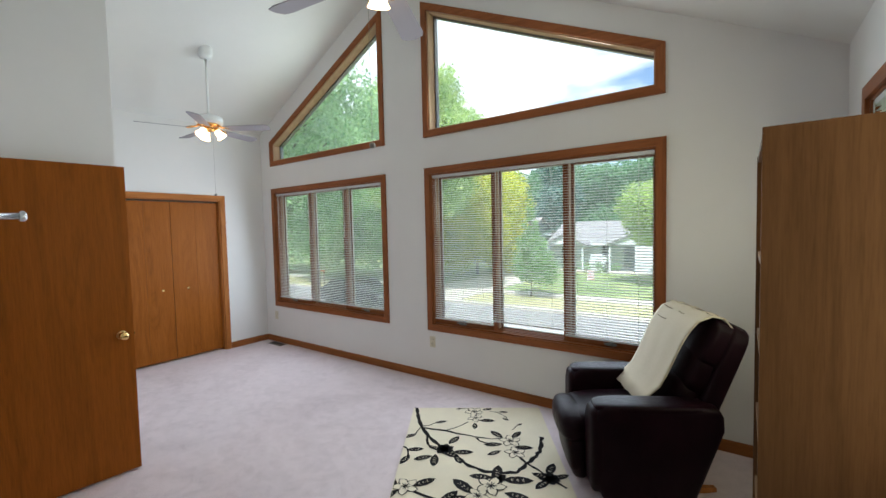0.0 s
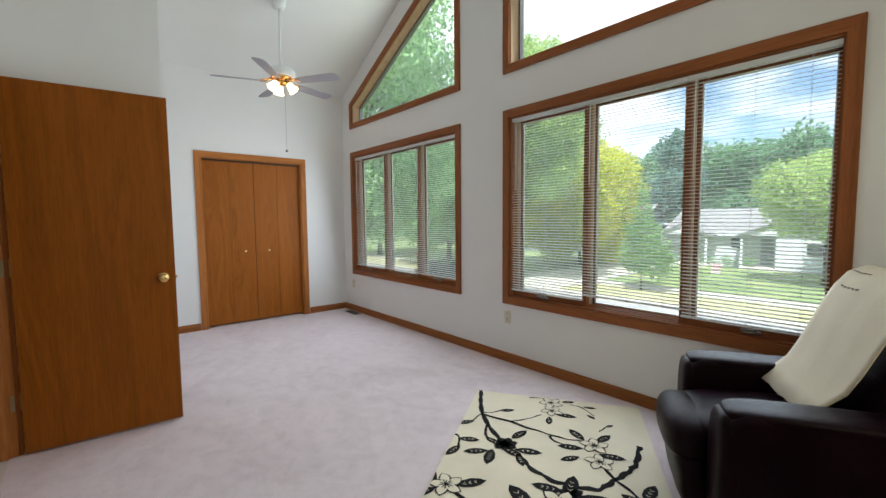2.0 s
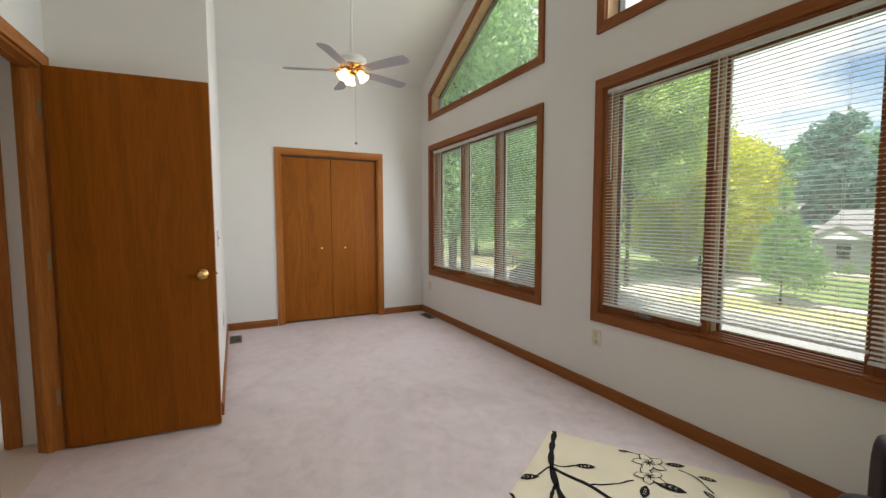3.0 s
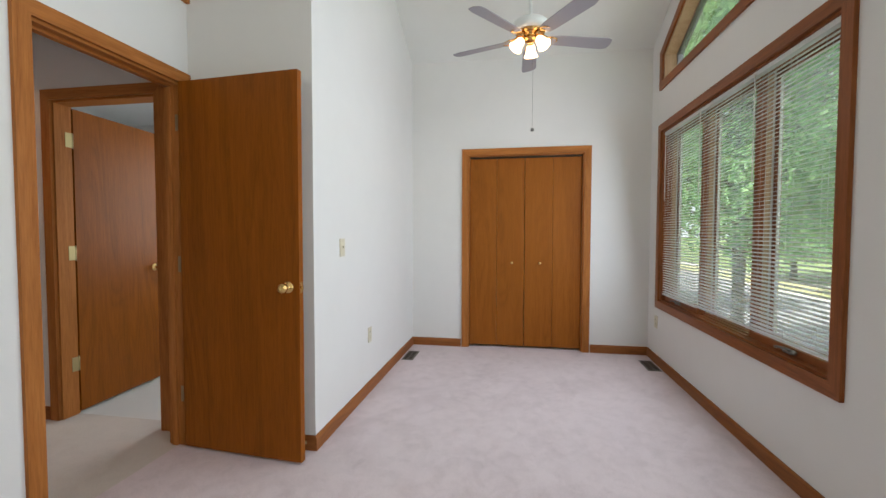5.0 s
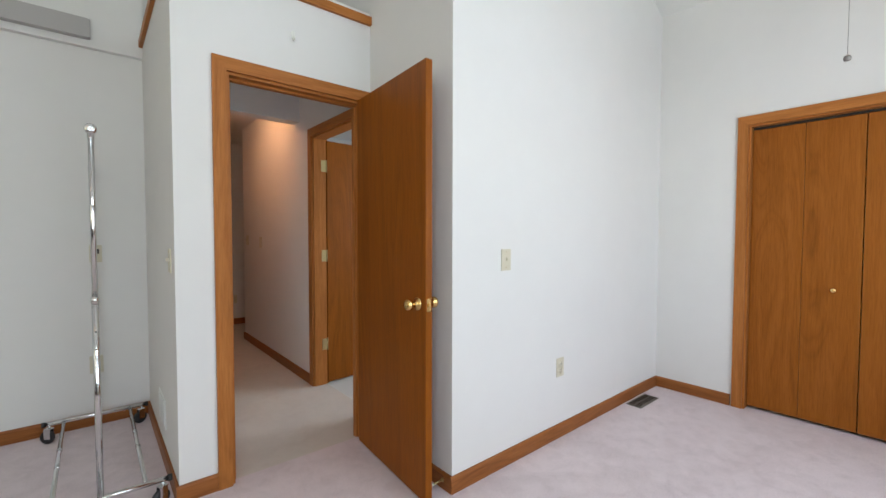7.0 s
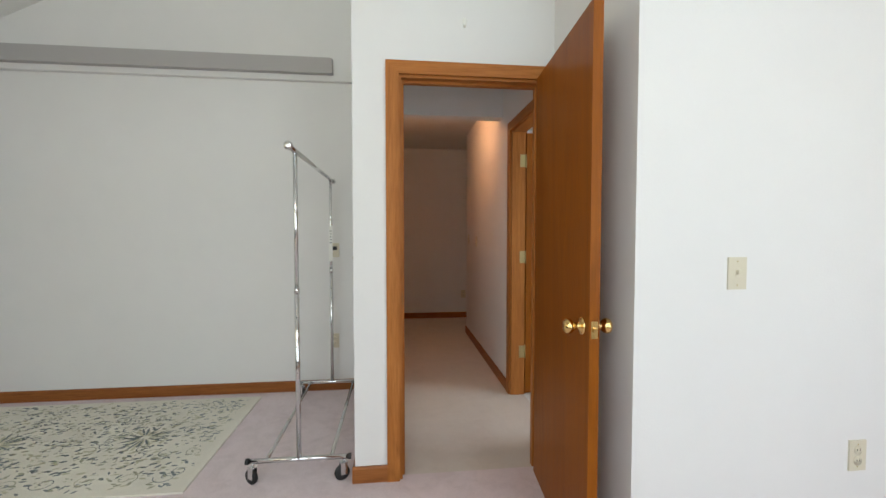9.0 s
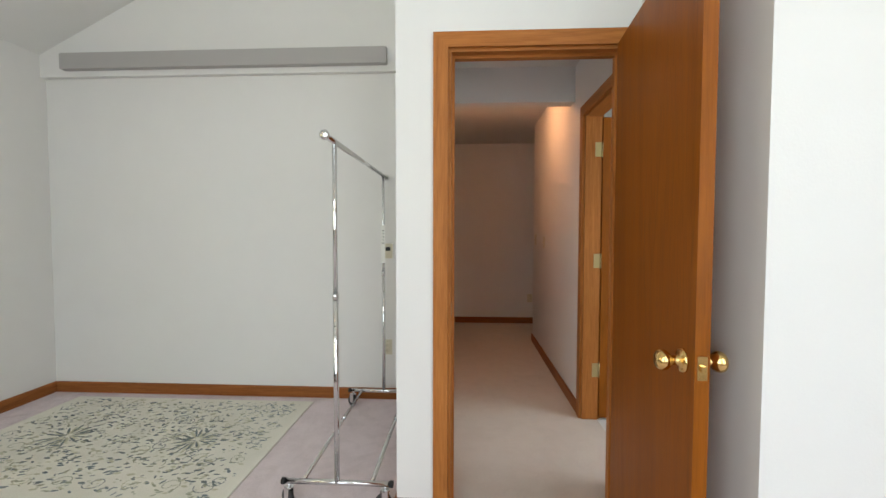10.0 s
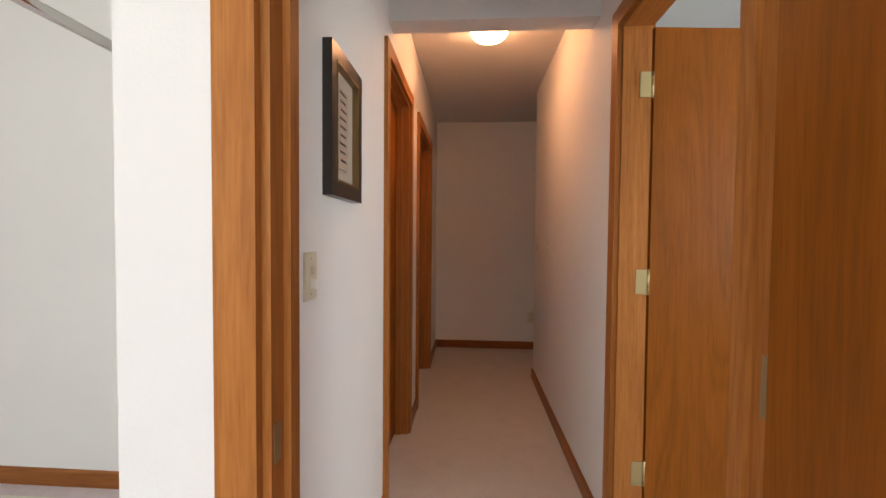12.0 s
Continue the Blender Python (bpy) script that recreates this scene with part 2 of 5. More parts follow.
def glass_mat():
    m = mat("window_glass", (1, 1, 1), 0.0)
    n = Nodes(m)
    t = n.add("BsdfTransparent")
    g = n.add("BsdfGlossy", Roughness=0.0)
    t.inputs[0].default_value = (0.93, 0.96, 0.95, 1)
    lw = n.add("LayerWeight", Blend=0.5)
    p = n.add("Math", {0: lw.outputs["Facing"]}, operation="POWER")
    p.inputs[1].default_value = 4.0
    fr = n.add("MapRange", {"Value": p.outputs[0]})
    fr.inputs["To Min"].default_value, fr.inputs["To Max"].default_value = 0.035, 0.7
    mx = n.add("MixShader", {0: fr.outputs[0], 1: t.outputs[0], 2: g.outputs[0]})
    # glare haze over the view, mixed into the pane as a thin white veil
    veil = n.add("BsdfTranslucent")
    veil.inputs[0].default_value = (0.85, 0.93, 0.95, 1)
    haze_amount = n.ramp(n.noise(n.coords(), 2.0, 4, 0.6), [(0.3, (0.05, 0.05, 0.05)), (0.7, (0.075, 0.075, 0.075))])
    mf = n.add("MixShader", {0: haze_amount, 1: mx.outputs[0], 2: veil.outputs[0]})
    n.t.links.new(mf.outputs[0], n.t.nodes["Material Output"].inputs[0])
    return m


glass = glass_mat()


def glow(name, color, strength, base=(0.9, 0.85, 0.75)):
    m = mat(name, base, 0.4)
    b = m.node_tree.nodes["Principled BSDF"]
    b.inputs["Emission Color"].default_value = (*color, 1)
    b.inputs["Emission Strength"].default_value = strength
    return m


bulb_glow = glow("frosted_shade_lit", (1.0, 0.62, 0.32), 2.6)
dome_glow = glow("dome_lit", (1.0, 0.50, 0.24), 12.5)
picture_paper = cloth("picture_paper", (0.42, 0.33, 0.26), 0.8)
picture_mat_board = mat("picture_mount", (0.40, 0.34, 0.27), 0.8)
black_wood = mat("black_lacquered_wood", (0.018, 0.014, 0.012), 0.3)
gold_bead = mat("dull_gold", (0.20, 0.12, 0.045), 0.4, 0.5)


def ground_mat(name, a, b, c, scale=1.2, bump=0.4):
    m = mat(name, a, 0.95, spec=0.2)
    n = Nodes(m)
    v = n.coords()
    big = n.noise(v, scale * 0.25, 5, 0.6, 0.5)
    small = n.noise(v, scale * 14, 4, 0.7)
    n.color(n.mix(n.ramp(big, [(0.35, a), (0.55, b), (0.72, c)]), n.ramp(small, [(0.3, a), (0.7, c)]), 0.35))
    n.bump(small, bump, 0.03)
    return m


grass_mat = ground_mat("lawn", (0.09, 0.17, 0.06), (0.15, 0.23, 0.09), (0.34, 0.34, 0.17))
dry_grass = ground_mat("dry_grass", (0.40, 0.37, 0.22), (0.30, 0.33, 0.15), (0.50, 0.45, 0.30))
asphalt = ground_mat("asphalt", (0.24, 0.24, 0.26), (0.27, 0.27, 0.29), (0.30, 0.30, 0.315), 2.0, 0.2)
concrete = ground_mat("concrete", (0.42, 0.40, 0.37), (0.48, 0.46, 0.42), (0.52, 0.50, 0.46), 2.0, 0.2)
siding_mat = paint("white_siding", (0.56, 0.60, 0.66), 0.1, 0.6)
siding_blue = paint("gray_blue_siding", (0.20, 0.23, 0.27), 0.1, 0.6)
roof_mat = ground_mat("gray_shingles", (0.17, 0.17, 0.19), (0.22, 0.22, 0.24), (0.27, 0.27, 0.28), 5.0, 0.3)
roof_red = ground_mat("brown_shingles", (0.14, 0.07, 0.05), (0.18, 0.09, 0.065), (0.22, 0.12, 0.09), 5.0, 0.3)
dark_pane = mat("dark_pane", (0.03, 0.04, 0.05), 0.08)
bark = ground_mat("bark", (0.05, 0.035, 0.025), (0.09, 0.065, 0.048), (0.13, 0.10, 0.08), 8.0, 0.6)
car_paint = mat("navy_car_paint", (0.02, 0.03, 0.06), 0.2, 0.3)
flag_red = mat("flag_red", (0.38, 0.07, 0.07), 0.7)
orange_mat = mat("orange_paint", (0.45, 0.12, 0.03), 0.5)


def leaf_mat(name, a, b):
    m = mat(name, a, 0.6, spec=0.3)
    n = Nodes(m)
    g = n.add("NewGeometry")
    clump = n.ramp(n.noise(n.coords(), 0.9, 3, 0.6), [(0.36, (0, 0, 0)), (0.62, (1, 1, 1))])
    col = n.ramp(n.mix(g.outputs["Random Per Island"], clump, 0.6), [(0.0, a), (1.0, b)])
    n.color(col)
    tr = n.add("BsdfTranslucent", {"Color": col})
    mx = n.add("MixShader", {1: n.b.outputs[0], 2: tr.outputs[0]}, Fac=0.55)
    n.t.links.new(mx.outputs[0], n.t.nodes["Material Output"].inputs[0])
    return m


leaf_green = leaf_mat("leaf_green", (0.12, 0.29, 0.11), (0.55, 0.76, 0.42))
leaf_yellow = leaf_mat("leaf_yellow_green", (0.30, 0.42, 0.06), (0.80, 0.74, 0.10))
leaf_fresh = leaf_mat("leaf_fresh_green", (0.14, 0.29, 0.09), (0.28, 0.46, 0.18))
leaf_dark = leaf_mat("leaf_dark_green", (0.07, 0.16, 0.14), (0.18, 0.31, 0.27))
leaf_lime = leaf_mat("leaf_lime_green", (0.12, 0.27, 0.06), (0.58, 0.72, 0.27))
leaf_pale = leaf_mat("leaf_pale_green", (0.28, 0.42, 0.12), (0.50, 0.62, 0.24))
leaf_wood = leaf_mat("leaf_wood_green", (0.07, 0.19, 0.10), (0.25, 0.42, 0.24))

# ---- building helpers ----
def box(bm, x0, x1, y0, y1, z0, z1, m=None):
    vs = [bm.verts.new((x, y, z)) for z in (z0, z1) for x, y in ((x0, y0), (x1, y0), (x1, y1), (x0, y1))]
    if m is not None:
        for v in vs:
            v.co = m @ v.co
    for f in ((0, 3, 2, 1), (4, 5, 6, 7), (0, 1, 5, 4), (1, 2, 6, 5), (2, 3, 7, 6), (3, 0, 4, 7)):
        bm.faces.new([vs[i] for i in f])
    return vs


def prism(bm, pts, y0, y1):
    """A solid over the outline pts, in x and z, from y0 to y1."""
    a = [bm.verts.new((x, y0, z)) for x, z in pts]
    b = [bm.verts.new((x, y1, z)) for x, z in pts]
    k = len(pts)
    bm.faces.new(a)
    bm.faces.new(b[::-1])
    for i in range(k):
        bm.faces.new((a[i], b[i], b[(i + 1) % k], a[(i + 1) % k]))


def lathe(bm, profile, segs=20, m=None):
    """Turns the outline (radius, height) about z."""
    rings = []
    for r, z in profile:
        ring = []
        for i in range(segs):
            a = 2 * math.pi * i / segs
            p = Vector((max(r, 1e-4) * math.cos(a), max(r, 1e-4) * math.sin(a), z))
            ring.append(bm.verts.new(m @ p if m is not None else p))
        rings.append(ring)
    for a, b in zip(rings, rings[1:]):
        for i in range(segs):
            f = bm.faces.new((a[i], a[(i + 1) % segs], b[(i + 1) % segs], b[i]))
            f.smooth = True
    bm.faces.new(rings[0][::-1])
    bm.faces.new(rings[-1])


def tube(bm, path, r, segs=10):
    """A round tube along the points of path; r is one radius or one for each point."""
    path = [Vector(p) for p in path]
    rs = r if isinstance(r, (list, tuple)) else [r] * len(path)
    rings = []
    for i, p in enumerate(path):
        d = (path[min(i + 1, len(path) - 1)] - path[max(i - 1, 0)]).normalized()
        q = d.to_track_quat("Z", "Y").to_matrix()
        rings.append([bm.verts.new(p + q @ Vector((rs[i] * math.cos(2 * math.pi * k / segs), rs[i] * math.sin(2 * math.pi * k / segs), 0))) for k in range(segs)])
    for a, b in zip(rings, rings[1:]):
        for i in range(segs):
            bm.faces.new((a[i], a[(i + 1) % segs], b[(i + 1) % segs], b[i])).smooth = True
    bm.faces.new(rings[0][::-1])
    bm.faces.new(rings[-1])


def puff(bm, size, e=5.0, n=9, m=None, bend=None):
    """A plump cushion of that size, with rounded edges; the larger e, the squarer."""
    sx, sy, sz = (s / 2 for s in size)
    done = {}

    def vert(p):
        key = tuple(round(c, 5) for c in p)
        if key not in done:
            k = (sum(abs(c) ** e for c in p)) ** (1 / e)
            q = Vector((p[0] / k * sx, p[1] / k * sy, p[2] / k * sz))
            if bend:
                q = bend(q)
            done[key] = bm.verts.new(m @ q if m is not None else q)
        return done[key]

    g = [math.tan(-math.pi / 4 + math.pi / 2 * i / n) for i in range(n + 1)]
    for ax in range(3):
        for s in (-1, 1):
            for i in range(n):
                for j in range(n):
                    c = []
                    for a, b in ((i, j), (i + 1, j), (i + 1, j + 1), (i, j + 1)):
                        p = [g[a], g[b]]
                        p.insert(ax, s)
                        c.append(vert(p))
                    flip = (s > 0) == (ax == 1)
                    f = bm.faces.new(c[::-1] if flip else c)
                    f.smooth = True


def part(name, bm, material, parent=None, label="", bevel=0.0, kind=""):
    """One mesh object from a bmesh, under its thing."""
    if bevel:
        bmesh.ops.bevel(bm, geom=[e for e in bm.edges if e.is_manifold and e.calc_face_angle(0) > 0.6], offset=bevel, segments=2, affect="EDGES", profile=0.6, clamp_overlap=True)
    bmesh.ops.recalc_face_normals(bm, faces=bm.faces)
    me = bpy.data.meshes.new(name)
    bm.to_mesh(me)
    bm.free()
    me.materials.append(material)
    ob = new(name, me)
    ob.parent = parent
    return tagged(ob, label=label, kind=kind)


def boxpart(name, x0, x1, y0, y1, z0, z1, material, parent=None, label="", bevel=0.0, kind=""):
    bm = bmesh.new()
    box(bm, x0, x1, y0, y1, z0, z1)
    return part(name, bm, material, parent, label, bevel, kind)


def thing(name, m, label="", category="", group="", kind=""):
    ob = new(name)
    ob.matrix_basis = m
    ob.empty_display_size = 0.1
    return tagged(ob, label, category, group, kind)


def inset(pts, d):
    """The outline pts (counterclockwise) moved inwards by d."""
    out = []
    k = len(pts)
    for i in range(k):
        p0, p1, p2 = Vector(pts[i - 1]), Vector(pts[i]), Vector(pts[(i + 1) % k])
        d1, d2 = (p1 - p0).normalized(), (p2 - p1).normalized()
        n1, n2 = Vector((-d1.y, d1.x)), Vector((-d2.y, d2.x))
        b = n1 + n2
        out.append(tuple(p1 + b * (d / (1 + n1.dot(n2)))))
    return out


def mitred(name, pts, width, y0, y1, parent, upright, flat, label="", bevel=0.003, skip=()):
    """Boards of a frame round the outline pts, mitred at the corners, one part each."""
    inner = inset(pts, width)
    k = len(pts)
    for i in range(k):
        if i in skip:
            continue
        j = (i + 1) % k
        bm = bmesh.new()
        prism(bm, [pts[i], pts[j], inner[j], inner[i]], y0, y1)
        steep = abs(pts[j][1] - pts[i][1]) > abs(pts[j][0] - pts[i][0])
        part(name, bm, upright if steep else flat, parent, label, bevel)
    return inner


def setting(name, bm, material, label="", category="wall"):
    return tagged(part(name, bm, material), label, category, "", "structure")

# ---- the room: walls, floor, ceiling ----
XW, XE, YN, YS = -6.10, 0.14, 3.875, -0.60    # closet wall, east wall, window wall, back wall
RIDGE, ZR = -3.39, 4.375


def roof_z(x):
    return 3.02 + 0.5 * (x - XW) if x < RIDGE else 2.615 + 0.5 * (XE - x)


W1 = [(-5.853, 0.53), (-3.605, 0.53), (-3.605, 2.21), (-5.853, 2.21)]
W2 = [(-3.043, 0.527), (-0.810, 0.527), (-0.810, 2.222), (-3.043, 2.217)]
T1 = [(-5.853, 2.53), (-3.605, 2.53), (-3.605, 4.01), (-5.853, 2.87)]
T2 = [(-3.045, 2.53), (-0.818, 2.53), (-0.818, 2.89), (-3.045, 3.90)]
CAS = 0.066
holes = [inset(p, CAS - 0.006) for p in (W1, W2, T1, T2)]


def top_of(poly, x):
    (xa, za), (xb, zb) = poly[3], poly[2]
    return za + (zb - za) * (x - xa) / (xb - xa)


bm = bmesh.new()
xs = [XW - 0.15, holes[0][0][0], holes[0][1][0], RIDGE, holes[1][0][0], holes[1][1][0], XE + 0.15]
for xa, xb in zip(xs, xs[1:]):
    low, up = None, None
    for a, b in ((0, 2), (1, 3)):
        if abs(xa - holes[a][0][0]) < 1e-4:
            low, up = holes[a], holes[b]
    y0, y1 = YN, YN + 0.16
    if low is None:
        prism(bm, [(xa, -0.3), (xb, -0.3), (xb, roof_z(xb) + 0.1), (xa, roof_z(xa) + 0.1)], y0, y1)
    else:
        prism(bm, [(xa, -0.3), (xb, -0.3), (xb, low[0][1]), (xa, low[0][1])], y0, y1)
        prism(bm, [(xa, low[2][1]), (xb, low[2][1]), (xb, up[0][1]), (xa, up[0][1])], y0, y1)
        prism(bm, [(xa, top_of(up, xa)), (xb, top_of(up, xb)), (xb, roof_z(xb) + 0.1), (xa, roof_z(xa) + 0.1)], y0, y1)
setting("wall_north", bm, wall_paint, "white painted gable wall with the windows")

# closet wall, with the closet behind it
CY0, CY1, CZ = 2.063, 3.252, 2.04    # closet opening
bm = bmesh.new()
box(bm, XW - 0.12, XW, 1.30, CY0, -0.1, 3.1)
box(bm, XW - 0.12, XW, CY1, YN, -0.1, 3.1)
box(bm, XW - 0.12, XW, CY0, CY1, CZ, 3.1)
setting("wall_west", bm, wall_paint, "white painted wall with the closet doors")
bm = bmesh.new()
box(bm, XW - 0.80, XW - 0.72, 1.8, 3.5, -0.1, 2.5)
box(bm, XW - 0.72, XW - 0.12, 1.8, 1.86, -0.1, 2.5)
box(bm, XW - 0.72, XW - 0.12, 3.44, 3.5, -0.1, 2.5)
box(bm, XW - 0.72, XW - 0.12, 1.86, 3.44, 2.4, 2.5)
setting("closet_wall", bm, wall_paint, "plain inside of the closet")

# long wall, the side of the door nook
NX = -3.83
bm = bmesh.new()
prism(bm, [(XW - 0.12, -0.1), (NX, -0.1), (NX, roof_z(NX) + 0.08), (XW - 0.12, roof_z(XW - 0.12) + 0.08)], 1.34, 1.46)
setting("wall_southwest", bm, wall_paint, "white painted wall beside the entrance door")
bm = bmesh.new()
box(bm, NX - 0.12, NX, YS - 0.1, 1.34, 2.60, roof_z(NX) + 0.05)
box(bm, NX - 0.12, NX, 0.70, 1.34, -0.1, 2.60)
setting("wall_nook", bm, wall_paint, "white painted side wall of the door nook")

# the upper part of the back wall stands proud of the lower
bm = bmesh.new()
prism(bm, [(-2.803, 2.445), (XE, 2.445), (XE, roof_z(XE) + 0.05), (-2.803, roof_z(-2.803) + 0.05)], YS - 0.05, YS + 0.045)
setting("wall_south_upper", bm, wall_paint, "white painted upper part of the back wall, a step proud")

# hall block: front wall with the door, its side wall and its top shelf
DX0, DX1, DZ = -3.772, -3.026, 2.055
BX, BY, BT = -2.803, 0.70, 2.56
bm = bmesh.new()
box(bm, NX, DX0, 0.602, BY, -0.1, BT)
box(bm, DX1, BX, 0.602, BY, -0.1, BT)
box(bm, DX0, DX1, 0.602, BY, DZ, BT)
setting("wall_entrance", bm, wall_paint, "white painted wall round the entrance door")
bm = bmesh.new()
box(bm, -2.955, BX, -0.58, 0.601, -0.1, BT)
box(bm, -2.955, BX, YS - 0.2, -0.58, 2.055, BT)
box(bm, -2.832, BX, YS - 0.2, -0.58, -0.1, 2.055)
setting("wall_hall_east", bm, wall_paint, "white painted wall between the hall and the room")
bm = bmesh.new()
box(bm, NX, BX, YS, BY, BT, BT + 0.03)
setting("ledge_top", bm, ceiling_paint, "white plant shelf over the hall", "shelf")

# back wall; its upper part stands a little further back
bm = bmesh.new()
box(bm, BX, XE + 0.15, YS - 0.15, YS, -0.1, 2.487)
setting("wall_south", bm, wall_paint, "white painted back wall")
bm = bmesh.new()
prism(bm, [(NX, 2.487), (XE + 0.15, 2.487), (XE + 0.15, roof_z(XE + 0.15) + 0.1), (RIDGE, ZR + 0.1), (NX, roof_z(NX) + 0.1)], YS - 0.15, YS - 0.028)
setting("wall_south_upper", bm, wall_paint, "white painted gable over the back wall")

# east wall with its window
E0, E1, EZ0, EZ1 = 1.2, 3.40, 0.90, 2.24
bm = bmesh.new()
box(bm, XE, XE + 0.15, YS - 0.15, E0 + 0.06, -0.1, 2.8)
box(bm, XE, XE + 0.15, E1 - 0.06, YN, -0.1, 2.8)
box(bm, XE, XE + 0.15, E0 + 0.06, E1 - 0.06, -0.1, EZ0 + 0.06)
box(bm, XE, XE + 0.15, E0 + 0.06, E1 - 0.06, EZ1 - 0.06, 2.8)
setting("wall_east", bm, wall_paint, "white painted wall with a window")

bm = bmesh.new()
for xa, xb in ((XW - 0.3, RIDGE), (RIDGE, XE + 0.3)):
    prism(bm, [(xa, roof_z(xa)), (xb, roof_z(xb) if xb != RIDGE else ZR), (xb, (roof_z(xb) if xb != RIDGE else ZR) + 0.15), (xa, (roof_z(xa) if xa != RIDGE else ZR) + 0.15)], YS - 0.3, YN + 0.3)
setting("ceiling", bm, ceiling_paint, "white vaulted ceiling, sloping to both sides", "ceiling")

bm = bmesh.new()
box(bm, XW - 0.8, XE + 0.1, 0.66, YN + 0.05, -0.12, 0)
box(bm, BX - 0.1, XE + 0.1, YS - 0.1, 0.66, -0.12, 0)
setting("floor", bm, carpet_room, "mauve cut-pile carpet with footmarks", "carpet")

# ---- the hall ----
HX0, HX1, HY1, SOF = -3.90, -2.955, -3.34, -0.61
bm = bmesh.new()
box(bm, -4.005, BX, -3.4, 0.66, -0.12, 0)
box(bm, -6.2, -4.005, -3.4, -2.39, -0.12, 0)
setting("hall_floor", bm, carpet_hall, "light beige hall carpet", "carpet")
D2A, D2B = -0.345, 0.420
bm = bmesh.new()
box(bm, HX0 - 0.105, HX0, -2.39, D2A, -0.1, 2.7)
box(bm, HX0 - 0.105, HX0, D2B, 0.601, -0.1, 2.7)
box(bm, HX0 - 0.105, HX0, D2A, D2B, 2.055, 2.7)
box(bm, -6.2, HX0 - 0.105, -2.51, -2.39, -0.1, 2.7)
setting("hall_wall_west", bm, wall_paint, "white painted hall wall")
bm = bmesh.new()
H3A, H3B, H4A, H4B = -1.28, -0.58, -2.57, -1.69
box(bm, HX1, HX1 + 0.12, H4B, H3A, -0.1, 2.7)
box(bm, HX1, HX1 + 0.12, HY1, H4A, -0.1, 2.7)
for a, b in ((H3A, H3B), (H4A, H4B)):
    box(bm, HX1, HX1 + 0.12, a, min(b, YS - 0.201), 2.055, 2.7)
    box(bm, HX1 + 0.18, HX1 + 0.2, a - 0.1, min(b + 0.1, YS - 0.16), -0.1, 2.7)
setting("hall_wall_east", bm, wall_paint, "white painted hall wall with two doors")
bm = bmesh.new()
box(bm, -6.2, HX1 + 0.2, HY1 - 0.12, HY1, -0.1, 2.7)
box(bm, -6.3, -6.2, HY1 - 0.12, -2.3, -0.1, 2.7)
setting("hall_wall_end", bm, wall_paint, "white painted wall at the end of the hall")
bm = bmesh.new()
box(bm, HX0, HX1, SOF - 0.12, SOF, 2.222, 2.7)
setting("hall_soffit", bm, wall_paint, "white painted header across the hall")
bm = bmesh.new()
box(bm, HX0 - 0.2, HX1, SOF, 0.601, 2.475, 2.545)
box(bm, -6.3, HX1 + 0.12, HY1 - 0.1, SOF - 0.12, 2.50, 2.60)
setting("hall_ceiling", bm, hall_ceiling_paint, "textured white hall ceiling", "ceiling")

# side room off the hall
bm = bmesh.new()
box(bm, -6.0, -5.9, -2.0, 0.1, -0.1, 2.6)
box(bm, -6.0, -5.9, 1.1, 1.33, -0.1, 2.6)
box(bm, -6.0, -5.9, 0.1, 1.1, -0.1, 0.9)
box(bm, -6.0, -5.9, 0.1, 1.1, 2.1, 2.6)
box(bm, -5.9, -4.005, 1.23, 1.33, -0.1, 2.6)
box(bm, -5.9, -4.005, -2.0, -1.9, -0.1, 2.6)
setting("side_room_wall", bm, wall_paint, "white painted walls of the side room")
bm = bmesh.new()
box(bm, -6.0, -4.005, -2.0, 1.23, 2.45, 2.6)
setting("side_room_ceiling", bm, ceiling_paint, "white ceiling of the side room", "ceiling")
bm = bmesh.new()
box(bm, -5.95, -4.005, -1.95, 1.25, -0.12, -0.002)
setting("side_room_floor", bm, vinyl_floor, "white sheet vinyl floor", "floor")

